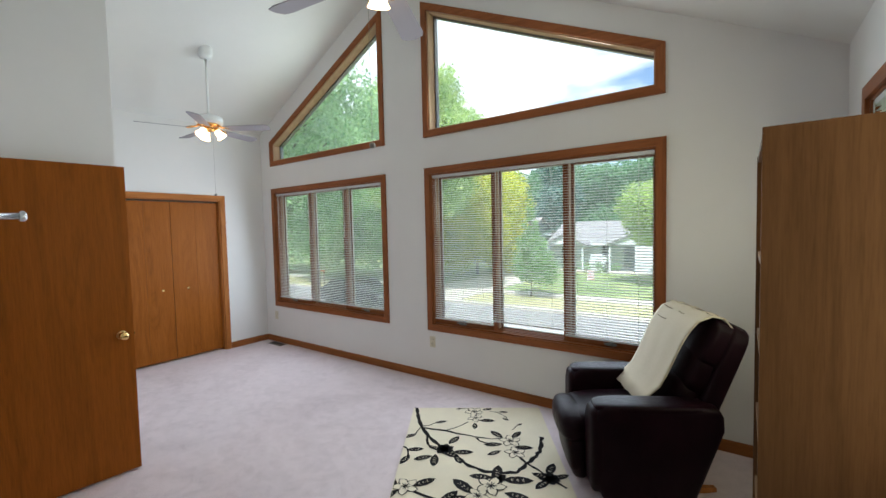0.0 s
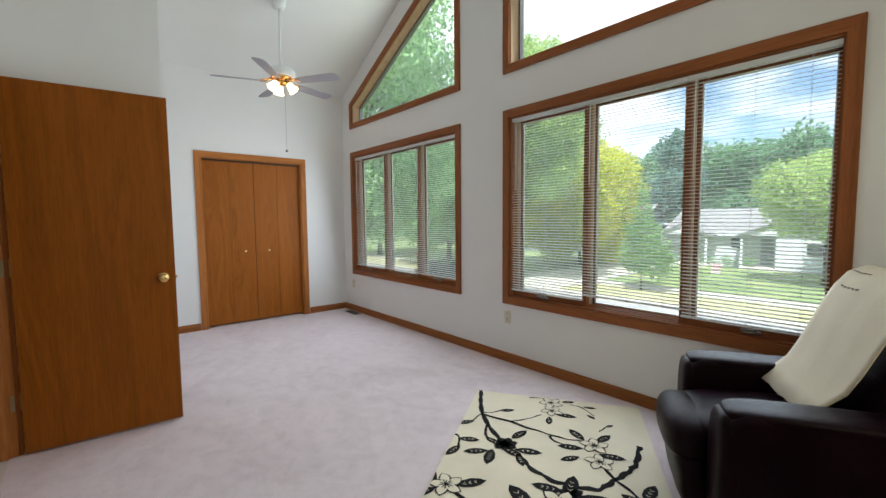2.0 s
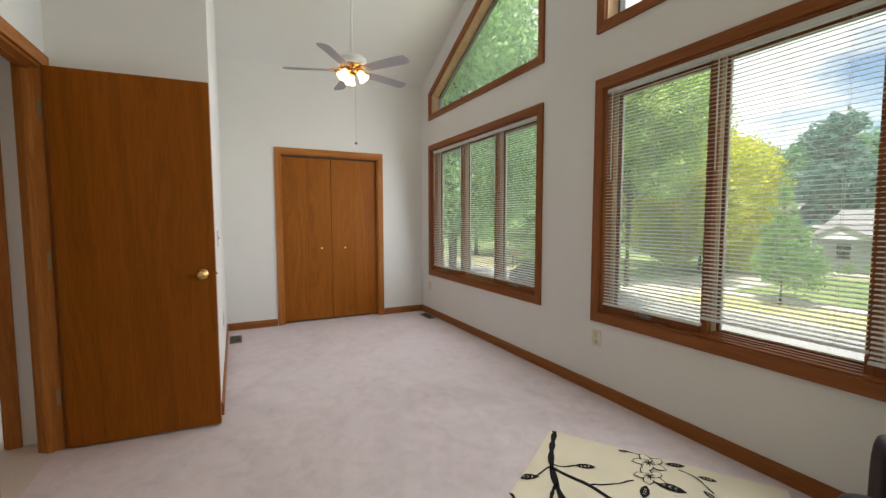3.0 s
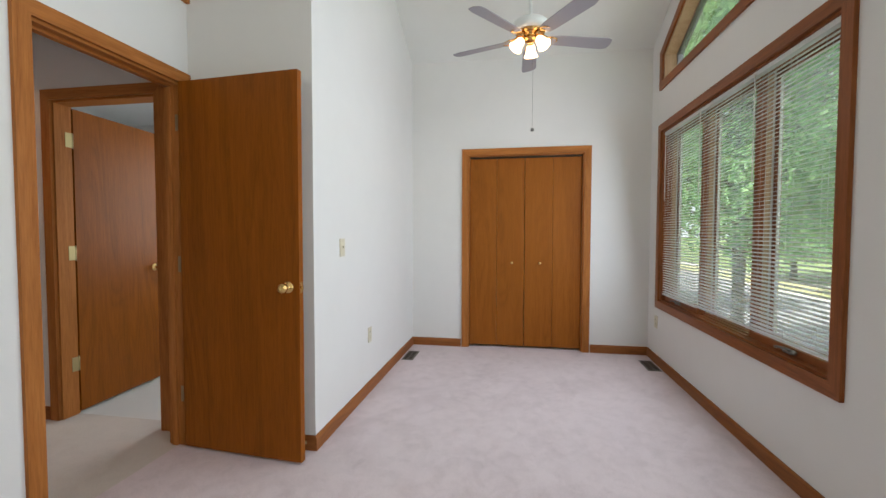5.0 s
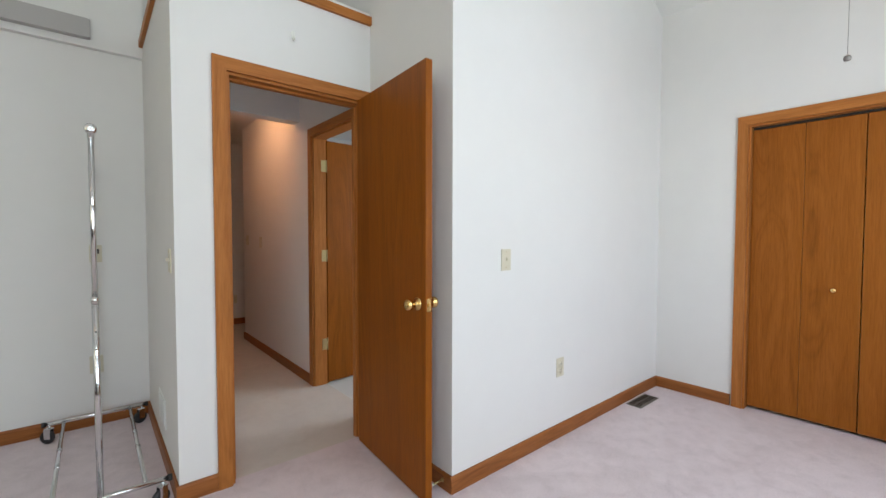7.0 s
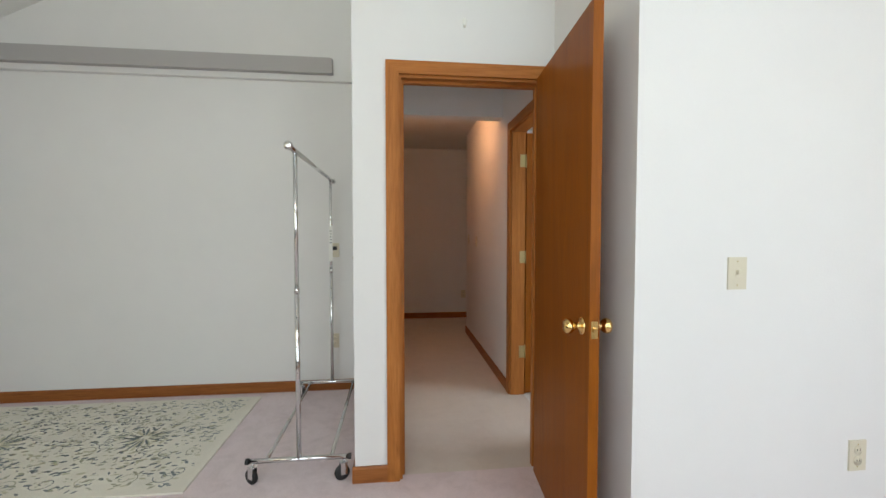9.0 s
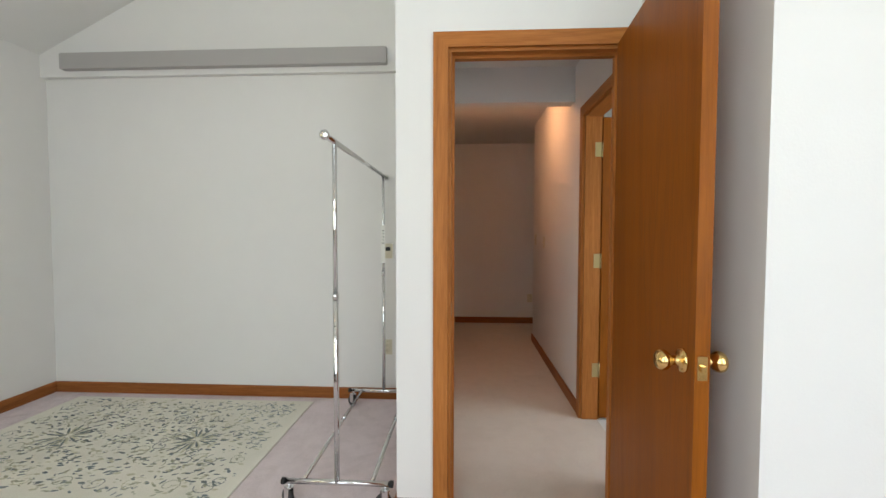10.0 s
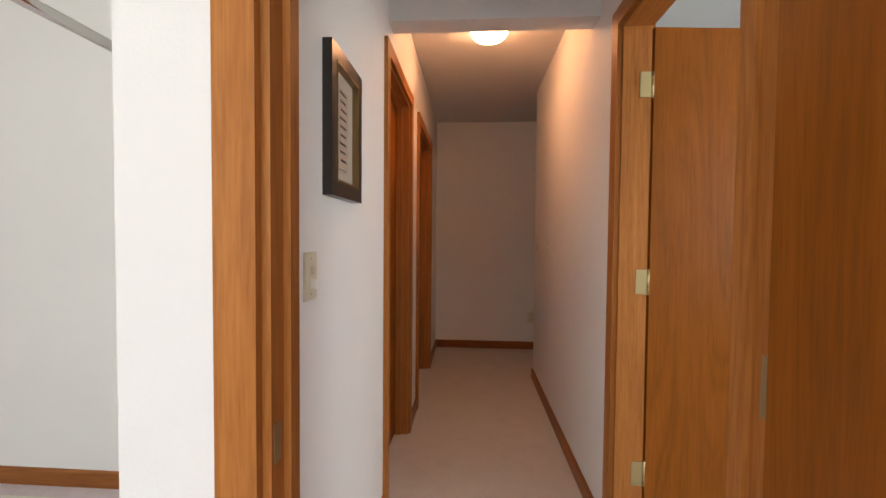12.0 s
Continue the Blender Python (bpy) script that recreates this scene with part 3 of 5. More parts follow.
# ---- windows ----
def blind(x0, x1, z0, z1, y, parent_m, label, slats=None, tilt=9):
    b = thing("window_blind", parent_m, label, "blind", "blinds in the windows")
    boxpart("headrail", x0, x1, y - 0.0135, y + 0.0135, z1 - 0.026, z1, slat_paint, b, "", 0.002)
    boxpart("bottom_rail", x0, x1, y - 0.012, y + 0.012, z0, z0 + 0.012, slat_paint, b, "", 0.002)
    count = int((z1 - z0 - 0.05) / 0.0215)
    me = bpy.data.meshes.new("slat")
    s = bmesh.new()
    prof = [(-0.0125, 0.0), (-0.0045, 0.0016), (0.0045, 0.0016), (0.0125, 0.0)]
    c, d = math.cos(radians(tilt)), math.sin(radians(tilt))
    rows = []
    for x in (x0 + 0.003, x1 - 0.003):
        up = [s.verts.new((x, u * c - w * d, u * d + w * c + 0.0004)) for u, w in prof]
        dn = [s.verts.new((x, u * c - w * d, u * d + w * c - 0.0004)) for u, w in prof]
        rows.append(up + dn[::-1])
    k = len(rows[0])
    for i in range(k):
        s.faces.new((rows[0][i], rows[0][(i + 1) % k], rows[1][(i + 1) % k], rows[1][i]))
    s.faces.new(rows[0][::-1])
    s.faces.new(rows[1])
    s.to_mesh(me)
    s.free()
    me.materials.append(slat_paint)
    for i in range(count):
        o = new("slat", me)
        o.parent = b
        o.location = (0, y, z0 + 0.028 + i * (z1 - z0 - 0.062) / (count - 1))
    for f in (0.16, 0.5, 0.84):
        cord = bmesh.new()
        xx = x0 + (x1 - x0) * f
        for yy in (-0.0128, 0.0128):
            tube(cord, [(xx, y + yy, z0 + 0.01), (xx, y + yy, z1 - 0.02)], 0.0007, 4)
        part("ladder_cord", cord, slat_paint, b)
    wand = bmesh.new()
    tube(wand, [(x0 + 0.05, y - 0.022, z1 - 0.02), (x0 + 0.052, y - 0.024, z1 - 0.62)], 0.0035, 6)
    part("tilt_wand", wand, white_plastic, b, "clear plastic wand")
    return b


def crank(parent, x, y, z):
    c = bmesh.new()
    puff(c, (0.085, 0.03, 0.022), 4, 4, Matrix.Translation((x, y, z)))
    tube(c, [(x + 0.02, y - 0.012, z + 0.01), (x + 0.03, y - 0.035, z + 0.022), (x - 0.03, y - 0.042, z + 0.018), (x - 0.045, y - 0.040, z + 0.012)], [0.007, 0.007, 0.006, 0.008], 8)
    part("crank_handle", c, bronze, parent, "dark bronze casement crank")


def casement(name, outer, sections, m, label, drops=(0, 0, 0)):
    """A wide window in three lights with oak frame, deep-set glass, cranks and blinds."""
    w = tagged(thing(name, m, label, "window"), kind="structure")
    inner = mitred("casing", outer, CAS, -0.019, 0.0, w, oak_backlit_z, oak_backlit_x, "oak casing")
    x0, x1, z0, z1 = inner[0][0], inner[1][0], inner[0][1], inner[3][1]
    mitred("jamb", inset(outer, CAS - 0.004), 0.016, 0.001, 0.155, w, oak_backlit_z, oak_backlit_x, "oak jamb", 0.0)
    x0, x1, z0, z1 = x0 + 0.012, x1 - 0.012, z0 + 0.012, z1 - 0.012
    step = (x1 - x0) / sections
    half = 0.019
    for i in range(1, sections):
        boxpart("mullion", x0 + step * i - half, x0 + step * i + half, 0.050, 0.158, z0, z1, oak_backlit_z, w, "oak mullion post", 0.003)
    for i in range(sections):
        a = x0 + step * i + (half if i else 0)
        b = x0 + step * (i + 1) - (half if i < sections - 1 else 0)
        fixed = i == 1
        for xa, xb in ((a + 0.0005, a + 0.005), (b - 0.005, b - 0.0005)):
            boxpart("reveal_strip", xa, xb, 0.085, 0.116, z0, z1, oak_pale, w, "pale oak strip in the reveal")
            boxpart("weather_strip", xa, xb, 0.1165, 0.128, z0, z1, vinyl, w, "white weather strip")
        sash = thing("window_sash", Matrix.Identity(4), "oak-framed sash")
        sash.parent = w
        fw = 0.020 if fixed else 0.028
        mitred("sash_rail", [(a, z0), (b, z0), (b, z1), (a, z1)], fw, 0.129, 0.157, sash, oak_backlit_z, oak_backlit_x, "", 0.002)
        mitred("glazing_bead", inset([(a, z0), (b, z0), (b, z1), (a, z1)], fw), 0.006, 0.136, 0.150, sash, vinyl, vinyl, "white glazing bead", 0.0)
        g = boxpart("pane", a + fw, b - fw, 0.141, 0.145, z0 + fw, z1 - fw, glass, sash)
        g.visible_shadow = False
        if fixed:
            for k, (ya, yb, zz) in enumerate(((0.030, 0.055, 0.006), (0.060, 0.082, 0.011), (0.087, 0.110, 0.016))):
                boxpart("sill_step", a, b, ya, yb, z0, z0 + zz, oak_backlit_x, w, "stepped oak sill", 0.002)
        else:
            crank(w, (a + b) / 2 + (0.0 if i == 0 else 0.02), 0.030, z0 + 0.022)
            boxpart("sash_stop", a, b, 0.042, 0.128, z0, z0 + 0.040, oak_backlit_x, w, "oak operator cover", 0.004)
    for i in range(sections):
        a = x0 + step * i + (0.004 if i == 0 else 0.002)
        b = x0 + step * (i + 1) - 0.002
        blind(a, b, z0 + 0.048 + drops[i % 3], z1 - 0.001, 0.026, m, "white mini blind, lowered with open slats, in an oak window", tilt=12 if name == "window_1" else 9)
    return w


NW = Matrix.Translation((0, YN, 0))
casement("window_1", W1, 3, NW, "oak-framed casement window in three lights with lowered blinds", drops=(0.004, 0.012, 0.010))
casement("window_2", W2, 3, NW, "oak-framed casement window in three lights with lowered blinds", drops=(0.0, 0.042, 0.0))
EW = Matrix.Translation((XE, 0, 0)) @ Matrix.Rotation(radians(-90), 4, "Z")
casement("window_5", [(-E1, EZ0), (-E0, EZ0), (-E0, EZ1), (-E1, EZ1)], 3, EW, "oak-framed window in the side wall with lowered blinds")


def trapezoid(name, outer):
    w = tagged(thing(name, NW, "oak-framed fixed gable window with a sloping top", "window"), kind="structure")
    inner = mitred("casing", outer, CAS, -0.019, 0.0, w, oak_backlit_z, oak_backlit_x, "oak casing")
    # jambs take the pale oak to imitate daylight falling on them
    mitred("jamb", inset(outer, CAS - 0.004), 0.016, 0.001, 0.155, w, oak_pale, oak_pale, "oak jamb, daylight painted into its pale colour", 0.0)
    il = inset(outer, CAS + 0.012)
    mitred("sash_rail", il, 0.016, 0.100, 0.15, w, bronze, bronze, "dark sealing strip", 0.0)
    il = inset(il, 0.016)
    p = bmesh.new()
    prism(p, inset(il, 0.0), 0.12, 0.125)
    g = part("pane", p, glass, w)
    g.visible_shadow = False


trapezoid("window_3", T1)
trapezoid("window_4", T2)

# ---- skirting and trim ----
def skirting(x0, y0, x1, y1, side, h=0.083, t=0.013, name="baseboard"):
    """Baseboard from one point to another; side +1 puts it to the left of the way."""
    L = math.hypot(x1 - x0, y1 - y0)
    a = math.atan2(y1 - y0, x1 - x0)
    b = bmesh.new()
    prof = [(0, 0), (t, 0), (t, h - 0.012), (t * 0.55, h), (0, h)]
    vs = []
    for x in (0, L):
        vs.append([b.verts.new((x, side * p, z)) for p, z in prof])
    for i in range(5):
        b.faces.new((vs[0][i], vs[0][(i + 1) % 5], vs[1][(i + 1) % 5], vs[1][i]))
    b.faces.new(vs[0])
    b.faces.new(vs[1])
    o = part(name, b, oak_base)
    o.matrix_basis = Matrix.Translation((x0, y0, 0)) @ Matrix.Rotation(a, 4, "Z")
    tagged(o, "oak baseboard along the wall", "baseboard", "", "structure")


skirting(XW + 0.013, YN, XE, YN, -1)
skirting(XW, 1.46, XW, CY0 - 0.07, -1)
skirting(XW, CY1 + 0.07, XW, YN, -1)
skirting(XW + 0.013, 1.46, NX + 0.013, 1.46, 1)
skirting(NX, 0.70, NX, 1.46, -1)
skirting(-2.968, BY, BX + 0.013, BY, 1)
skirting(BX, YS, BX, BY, -1)
skirting(BX + 0.013, YS, XE - 0.013, YS, 1)
skirting(XE, YS, XE, YN - 0.013, 1)
skirting(HX1, -0.519, HX1, 0.58, 1)
skirting(HX1, H4B + 0.061, HX1, H3A - 0.061, 1)
skirting(HX1, HY1, HX1, H4A - 0.06, 1)
skirting(HX0, -2.39, HX0, D2A - 0.07, -1)
skirting(-6.1, -2.39, HX0 + 0.013, -2.39, -1)
skirting(-6.1, HY1, HX1 - 0.013, HY1, 1)


def cap(pts, name="trim"):
    x0, y0, x1, y1 = pts
    b = bmesh.new()
    box(b, x0, x1, y0, y1, BT - 0.045, BT + 0.004)
    o = part(name, b, oak_x if x1 - x0 > y1 - y0 else oak_y, None, "", 0.006)
    tagged(o, "oak cap moulding round the top of the hall block", "trim", "", "structure")


cap((NX, BY + 0.0005, BX + 0.022, BY + 0.022))
cap((BX + 0.0005, YS - 0.027, BX + 0.022, BY))

# ---- doors ----
def door_frame(name, m, w, h, depth, label, back=True, stop=True):
    """Casing and jamb of an opening from x 0 to w; the room is at -y, the wall at 0 to depth."""
    d = tagged(thing(name, m, label, "door"), kind="structure")
    for y0, y1 in ([(-0.017, 0.0)] + ([(depth, depth + 0.017)] if back else [])):
        for xa, xb, nm in ((-0.060, 0.004, "casing"), (w - 0.004, w + 0.060, "casing")):
            b = bmesh.new()
            inx = xb if nm and xb < w / 2 else xa
            pts = [(xa, 0), (xb, 0), (xb, h + (0.060 if xb > w else -0.004)), (xa, h + (0.060 if xa < 0 else -0.004))]
            prism(b, pts, y0, y1)
            part("casing", b, oak_z, d, "oak casing", 0.004)
        b = bmesh.new()
        prism(b, [(0.004, h - 0.004), (w - 0.004, h - 0.004), (w + 0.060, h + 0.060), (-0.060, h + 0.060)], y0, y1)
        part("casing", b, oak_x, d, "oak casing", 0.004)
    boxpart("jamb", 0.0, 0.018, 0.0005, depth - 0.0005, 0, h - 0.018, oak_z, d, "oak jamb")
    boxpart("jamb", w - 0.018, w, 0.0005, depth - 0.0005, 0, h - 0.018, oak_z, d, "oak jamb")
    boxpart("jamb", 0.0, w, 0.0005, depth - 0.0005, h - 0.018, h, oak_x, d, "oak jamb")
    if stop:
        boxpart("door_stop", 0.018, 0.030, 0.042, 0.075, 0, h - 0.03, oak_z, d)
        boxpart("door_stop", w - 0.030, w - 0.018, 0.042, 0.075, 0, h - 0.03, oak_z, d)
        boxpart("door_stop", 0.018, w - 0.018, 0.042, 0.075, h - 0.030, h - 0.018, oak_x, d)
    return d


def knob(parent, x, z, y0, sign):
    m = Matrix.Translation((x, y0, z)) @ Matrix.Rotation(radians(90 * sign), 4, "X")
    b = bmesh.new()
    lathe(b, [(0.0, 0), (0.032, 0), (0.033, 0.004), (0.027, 0.009), (0.013, 0.012), (0.012, 0.028), (0.018, 0.034), (0.026, 0.043), (0.028, 0.053), (0.025, 0.062), (0.016, 0.068), (0.006, 0.069)], 24, m)
    part("door_knob", b, brass, parent, "polished brass knob")


def hinge(parent, x, y, z):
    b = bmesh.new()
    tube(b, [(x, y, z - 0.047), (x, y, z + 0.047)], 0.0065, 10)
    tube(b, [(x, y, z - 0.051), (x, y, z + 0.051)], 0.004, 8)
    for k in (-0.028, 0.0, 0.028):
        tube(b, [(x, y, z + k - 0.002), (x, y, z + k + 0.002)], 0.0072, 10)
    part("hinge", b, antique_brass, parent, "brass hinge")


def leaf(name, m, w, h, label, knobs=True):
    """Flush door leaf; hinge line at the origin, leaf along +x, thickness towards +y."""
    d = thing(name, m, label, "door")
    boxpart("panel", 0.003, w, 0.0, 0.035, 0.014, h, oak_door, d, "flush oak veneer", 0.0015)
    if knobs:
        knob(d, w - 0.065, 0.935, 0.0, 1)
        knob(d, w - 0.065, 0.935, 0.035, -1)
        boxpart("latch_plate", w - 0.0005, w + 0.0012, 0.006, 0.029, 0.905, 0.965, brass, d, "brass latch plate")
        boxpart("latch_bolt", w, w + 0.010, 0.012, 0.023, 0.928, 0.942, brass, d, "brass latch bolt")
    return d


# entrance to the room, its door standing open into the room
f1 = door_frame("door_1", Matrix.Translation((DX1, BY, 0)) @ Matrix.Rotation(math.pi, 4, "Z"), DX1 - DX0, DZ, 0.098, "oak frame of the open entrance door")
boxpart("strike_plate", 0.0178, 0.0195, 0.008, 0.030, 0.90, 0.96, hinge_bronze, f1, "brass strike plate")
lf = Matrix.Translation((-3.728, 0.722, 0)) @ Matrix.Rotation(radians(90 - 4.6), 4, "Z")
d1 = leaf("door_leaf", lf, 0.741, 2.045, "flush oak veneer door standing wide open, brass knobs")
for z in (0.30, 1.04, 1.83):
    hinge(d1, -0.004, 0.041, z)
    boxpart("hinge_plate", 0.7253 - 0.001, 0.7253, 0.002, 0.019, z - 0.045, z + 0.045, hinge_bronze, f1, "brass hinge leaf")

ds = thing("door_stop", Matrix.Translation((NX + 0.013, 1.405, 0.045)), "small brass spring door stop on the oak skirting", "door stop")
b = bmesh.new()
tube(b, [(0, 0, 0), (0.004, 0, 0)], 0.010, 10)
tube(b, [(0.004, 0, 0), (0.058, 0, 0)], 0.0042, 8)
part("spring", b, antique_brass, ds)
b = bmesh.new()
tube(b, [(0.058, 0, 0), (0.070, 0, 0)], 0.006, 8)
part("tip", b, white_plastic, ds, "white rubber tip")

# side room door, open inwards
f2 = door_frame("door_2", Matrix.Translation((HX0, D2B, 0)) @ Matrix.Rotation(radians(90), 4, "Z") @ Matrix.Translation((D2A - D2B, 0, 0)), D2B - D2A, DZ, 0.105, "oak frame of the side room door", stop=False)
lm = Matrix.Translation((-4.012, D2A + 0.020, 0)) @ Matrix.Rotation(radians(184), 4, "Z")
d2 = leaf("door_leaf", lm, 0.72, 2.03, "flush oak veneer door open into the side room")
for z in (0.34, 1.08, 1.82):
    hinge(d2, 0.0, 0.006, z)
    boxpart("hinge_plate", 0.018, 0.0205, 0.064, 0.104, z - 0.047, z + 0.047, antique_brass, f2, "brass hinge leaf")
    boxpart("hinge_plate", 0.0, 0.0026, -0.0, 0.033, z - 0.045, z + 0.045, antique_brass, d2, "brass hinge leaf")

# closed doors in the hall
for i, (a, b) in enumerate(((H3A, H3B), (H4A, H4B))):
    m = Matrix.Translation((HX1, b, 0)) @ Matrix.Rotation(radians(-90), 4, "Z")
    door_frame("door_%d" % (3 + i), m, b - a, DZ, 0.12, "oak frame of a closed hall door", back=False)
    lv = leaf("door_leaf", m @ Matrix.Translation((0.02, 0.078, 0)), b - a - 0.041, 2.035, "closed flush oak veneer door off the hall", knobs=False)

# closet: frame and two pairs of folding doors
mc = Matrix.Translation((XW, CY0, 0)) @ Matrix.Rotation(radians(90), 4, "Z")
wc = CY1 - CY0
door_frame("door_5", mc, wc, CZ, 0.12, "oak frame of the closet opening", back=False, stop=False)
for i in range(2):
    c = thing("closet_door", mc, "closed oak veneer bifold closet door with small brass knob", "door", "bifold doors of the closet")
    pw = (wc - 0.046) / 4
    for j in range(2):
        a = 0.021 + (i * 2 + j) * pw + 0.0012 + (0.003 if i else 0)
        boxpart("panel", a, a + pw - 0.0022, 0.045 + 0.001 * j, 0.073 + 0.001 * j, 0.022, 2.003, oak_closet, c, "", 0.001)
    b = bmesh.new()
    x = 0.021 + (1.56 if i == 0 else 2.56) * pw
    lathe(b, [(0.0, 0), (0.008, 0), (0.007, 0.012), (0.015, 0.02), (0.017, 0.027), (0.010, 0.032), (0.002, 0.033)], 16, Matrix.Translation((x, 0.046, 0.905)) @ Matrix.Rotation(radians(90), 4, "X"))
    part("knob", b, brass, c, "small brass knob")
boxpart("track", 0.02, wc - 0.02, 0.050, 0.075, 2.008, 2.020, slot_dark, bpy.data.objects["door_5"], "dark door track")

# ---- switches, sockets, grilles ----
def plate(name, m, label, kind="socket", gang=1, material=almond_plastic):
    """Wall plate; the wall at y = 0, the room at -y."""
    p = thing(name, m, label, "electrical")
    w = 0.035 + 0.023 * (gang - 1)
    boxpart("cover", -w, w, -0.006, 0.0, -0.057, 0.057, material, p, "", 0.002)
    if kind == "socket":
        for z in (-0.02, 0.02):
            b = bmesh.new()
            lathe(b, [(0.0, 0), (0.017, 0), (0.017, 0.002), (0.0, 0.002)], 20, Matrix.Translation((0, -0.006, z)) @ Matrix.Rotation(radians(90), 4, "X"))
            part("receptacle", b, material, p)
            b = bmesh.new()
            for x in (-0.006, 0.006):
                box(b, x - 0.001, x + 0.001, -0.0088, -0.0081, z - 0.001, z + 0.007)
            part("slot", b, slot_dark, p)
    elif kind == "switch":
        for i in range(gang):
            x = (i - (gang - 1) / 2) * 0.046
            boxpart("toggle", x - 0.005, x + 0.005, -0.017, -0.006, -0.004, 0.012, material, p, "", 0.001)
            boxpart("toggle_frame", x - 0.008, x + 0.008, -0.0072, -0.006, -0.014, 0.014, slot_dark if material is None else material, p)
    elif kind == "dimmer":
        boxpart("slider", -0.004, 0.016, -0.016, -0.006, -0.03, -0.008, white_plastic, p, "", 0.001)
        boxpart("toggle", -0.005, 0.005, -0.014, -0.006, 0.005, 0.025, material, p, "", 0.001)
    for z in (-0.042, 0.042):
        b = bmesh.new()
        lathe(b, [(0.0, 0), (0.003, 0), (0.002, 0.001)], 8, Matrix.Translation((0, -0.006, z)) @ Matrix.Rotation(radians(90), 4, "X"))
        part("screw", b, antique_brass, p)
    return p


def at(x, y, z, deg):
    return Matrix.Translation((x, y, z)) @ Matrix.Rotation(radians(deg), 4, "Z")


plate("wall_socket", at(-2.995, YN, 0.405, 0), "almond wall socket under the wide window")
plate("wall_socket", at(-5.858, YN, 0.388, 0), "almond wall socket under the corner window")
plate("light_switch", at(-4.21, 1.46, 1.124, 180), "almond light switch on the long wall", "switch")
plate("wall_socket", at(-4.72, 1.46, 0.438, 180), "almond wall socket on the long wall")
plate("wall_socket", at(-2.52, YS, 0.40, 180), "almond wall socket on the back wall")
plate("light_switch", at(BX, 0.56, 1.13, -90 + 180), "almond light switch on the hall block", "switch")
plate("light_switch", at(HX1, 0.33, 1.150, -90), "almond double switch with slider in the hall", "dimmer")
plate("light_switch", at(HX0, -1.73, 1.17, 90), "white light switch in the hall", "switch")
plate("light_switch", at(HX0, -2.23, 1.19, 90), "white light switch far down the hall", "switch")
plate("wall_socket", at(-4.01, HY1, 0.354, 180), "almond wall socket at the end of the hall")
th = thing("thermostat", at(-2.53, YS, 1.13, 180), "small almond thermostat on the back wall", "thermostat")
boxpart("cover", -0.032, 0.032, -0.028, 0, -0.055, 0.055, almond_plastic, th, "", 0.004)
boxpart("display", -0.018, 0.018, -0.0295, -0.0275, 0.0, 0.03, slot_dark, th)


def register(m, label, w=0.305, d=0.115):
    r = thing("floor_vent", m, label, "vent", "floor vents")
    mitred_pts = [(-w / 2, -d / 2), (w / 2, -d / 2), (w / 2, d / 2), (-w / 2, d / 2)]
    rim = bmesh.new()
    inner = inset(mitred_pts, 0.016)
    for i in range(4):
        j = (i + 1) % 4
        v = [(mitred_pts[i], 0.001), (mitred_pts[j], 0.001), (inner[j], 0.007), (inner[i], 0.007), (inner[j], 0.0012), (inner[i], 0.0012)]
        q = [rim.verts.new((p[0], p[1], z)) for p, z in v]
        rim.faces.new(q[:4])
        rim.faces.new((q[3], q[2], q[4], q[5]))
    part("frame", rim, vent_metal, r)
    boxpart("backing", -w / 2 + 0.01, w / 2 - 0.01, -d / 2 + 0.01, d / 2 - 0.01, 0.0005, 0.0015, slot_dark, r)
    n = 22
    me = bpy.data.meshes.new("slat")
    b = bmesh.new()
    box(b, -0.0022, 0.0022, -d / 2 + 0.014, d / 2 - 0.014, 0.0015, 0.006)
    b.to_mesh(me)
    b.free()
    me.materials.append(vent_metal)
    for i in range(n):
        o = new("slat", me)
        o.parent = r
        o.location = (-w / 2 + 0.02 + (w - 0.04) * i / (n - 1), 0, 0)
    boxpart("divider", -w / 2 + 0.015, w / 2 - 0.015, -0.004, 0.004, 0.002, 0.0066, vent_metal, r)


register(at(-5.68, 1.545, 0, 0), "brown metal floor vent by the long wall")
register(at(-5.74, 3.79, 0, 0), "brown metal floor vent below the corner window")

# wall grille low on the hall block
g = thing("wall_vent", at(BX, 0.14, 0.27, 90), "white return air grille low on the hall block", "vent")
boxpart("frame", -0.13, 0.13, -0.006, 0, -0.08, 0.08, white_metal, g, "", 0.002)
for k in range(9):
    boxpart("louver", -0.11, 0.11, -0.010, -0.006, -0.062 + k * 0.0148, -0.055 + k * 0.0148, white_metal, g)
g = thing("wall_vent", at(HX1, 0.05, 2.20, -90), "almond door chime box high on the hall wall", "chime")
boxpart("cover", -0.04, 0.04, -0.03, 0, -0.11, 0.11, almond_plastic, g, "", 0.003)

# small white hook over the entrance door
hk = thing("wall_hook", at(-3.36, BY, 2.31, 180), "small white plastic wall hook", "hook")
b = bmesh.new()
puff(b, (0.02, 0.006, 0.05), 3, 5, Matrix.Translation((0, -0.003, 0.01)))
part("backplate", b, white_plastic, hk)
b = bmesh.new()
tube(b, [(0, -0.004, 0.0), (0, -0.012, -0.018), (0, -0.022, -0.018), (0, -0.026, -0.006)], 0.004, 8)
part("peg", b, white_plastic, hk)

# long gray screen case high on the back wall
sc = thing("projection_screen", at(-1.30, YS - 0.028, 2.545, 180), "long gray case of a roll-up projection screen on the back wall", "projection screen")
boxpart("case", -1.222, 1.222, -0.125, -0.012, -0.058, 0.058, gray_case, sc, "gray painted metal", 0.012)
for x in (-1.228, 1.228):
    boxpart("end_cap", x - 0.006, x + 0.006, -0.122, -0.014, -0.055, 0.055, gray_case, sc, "", 0.008)
boxpart("bracket", -1.1, -1.05, -0.013, 0.0, -0.03, 0.03, gray_case, sc)
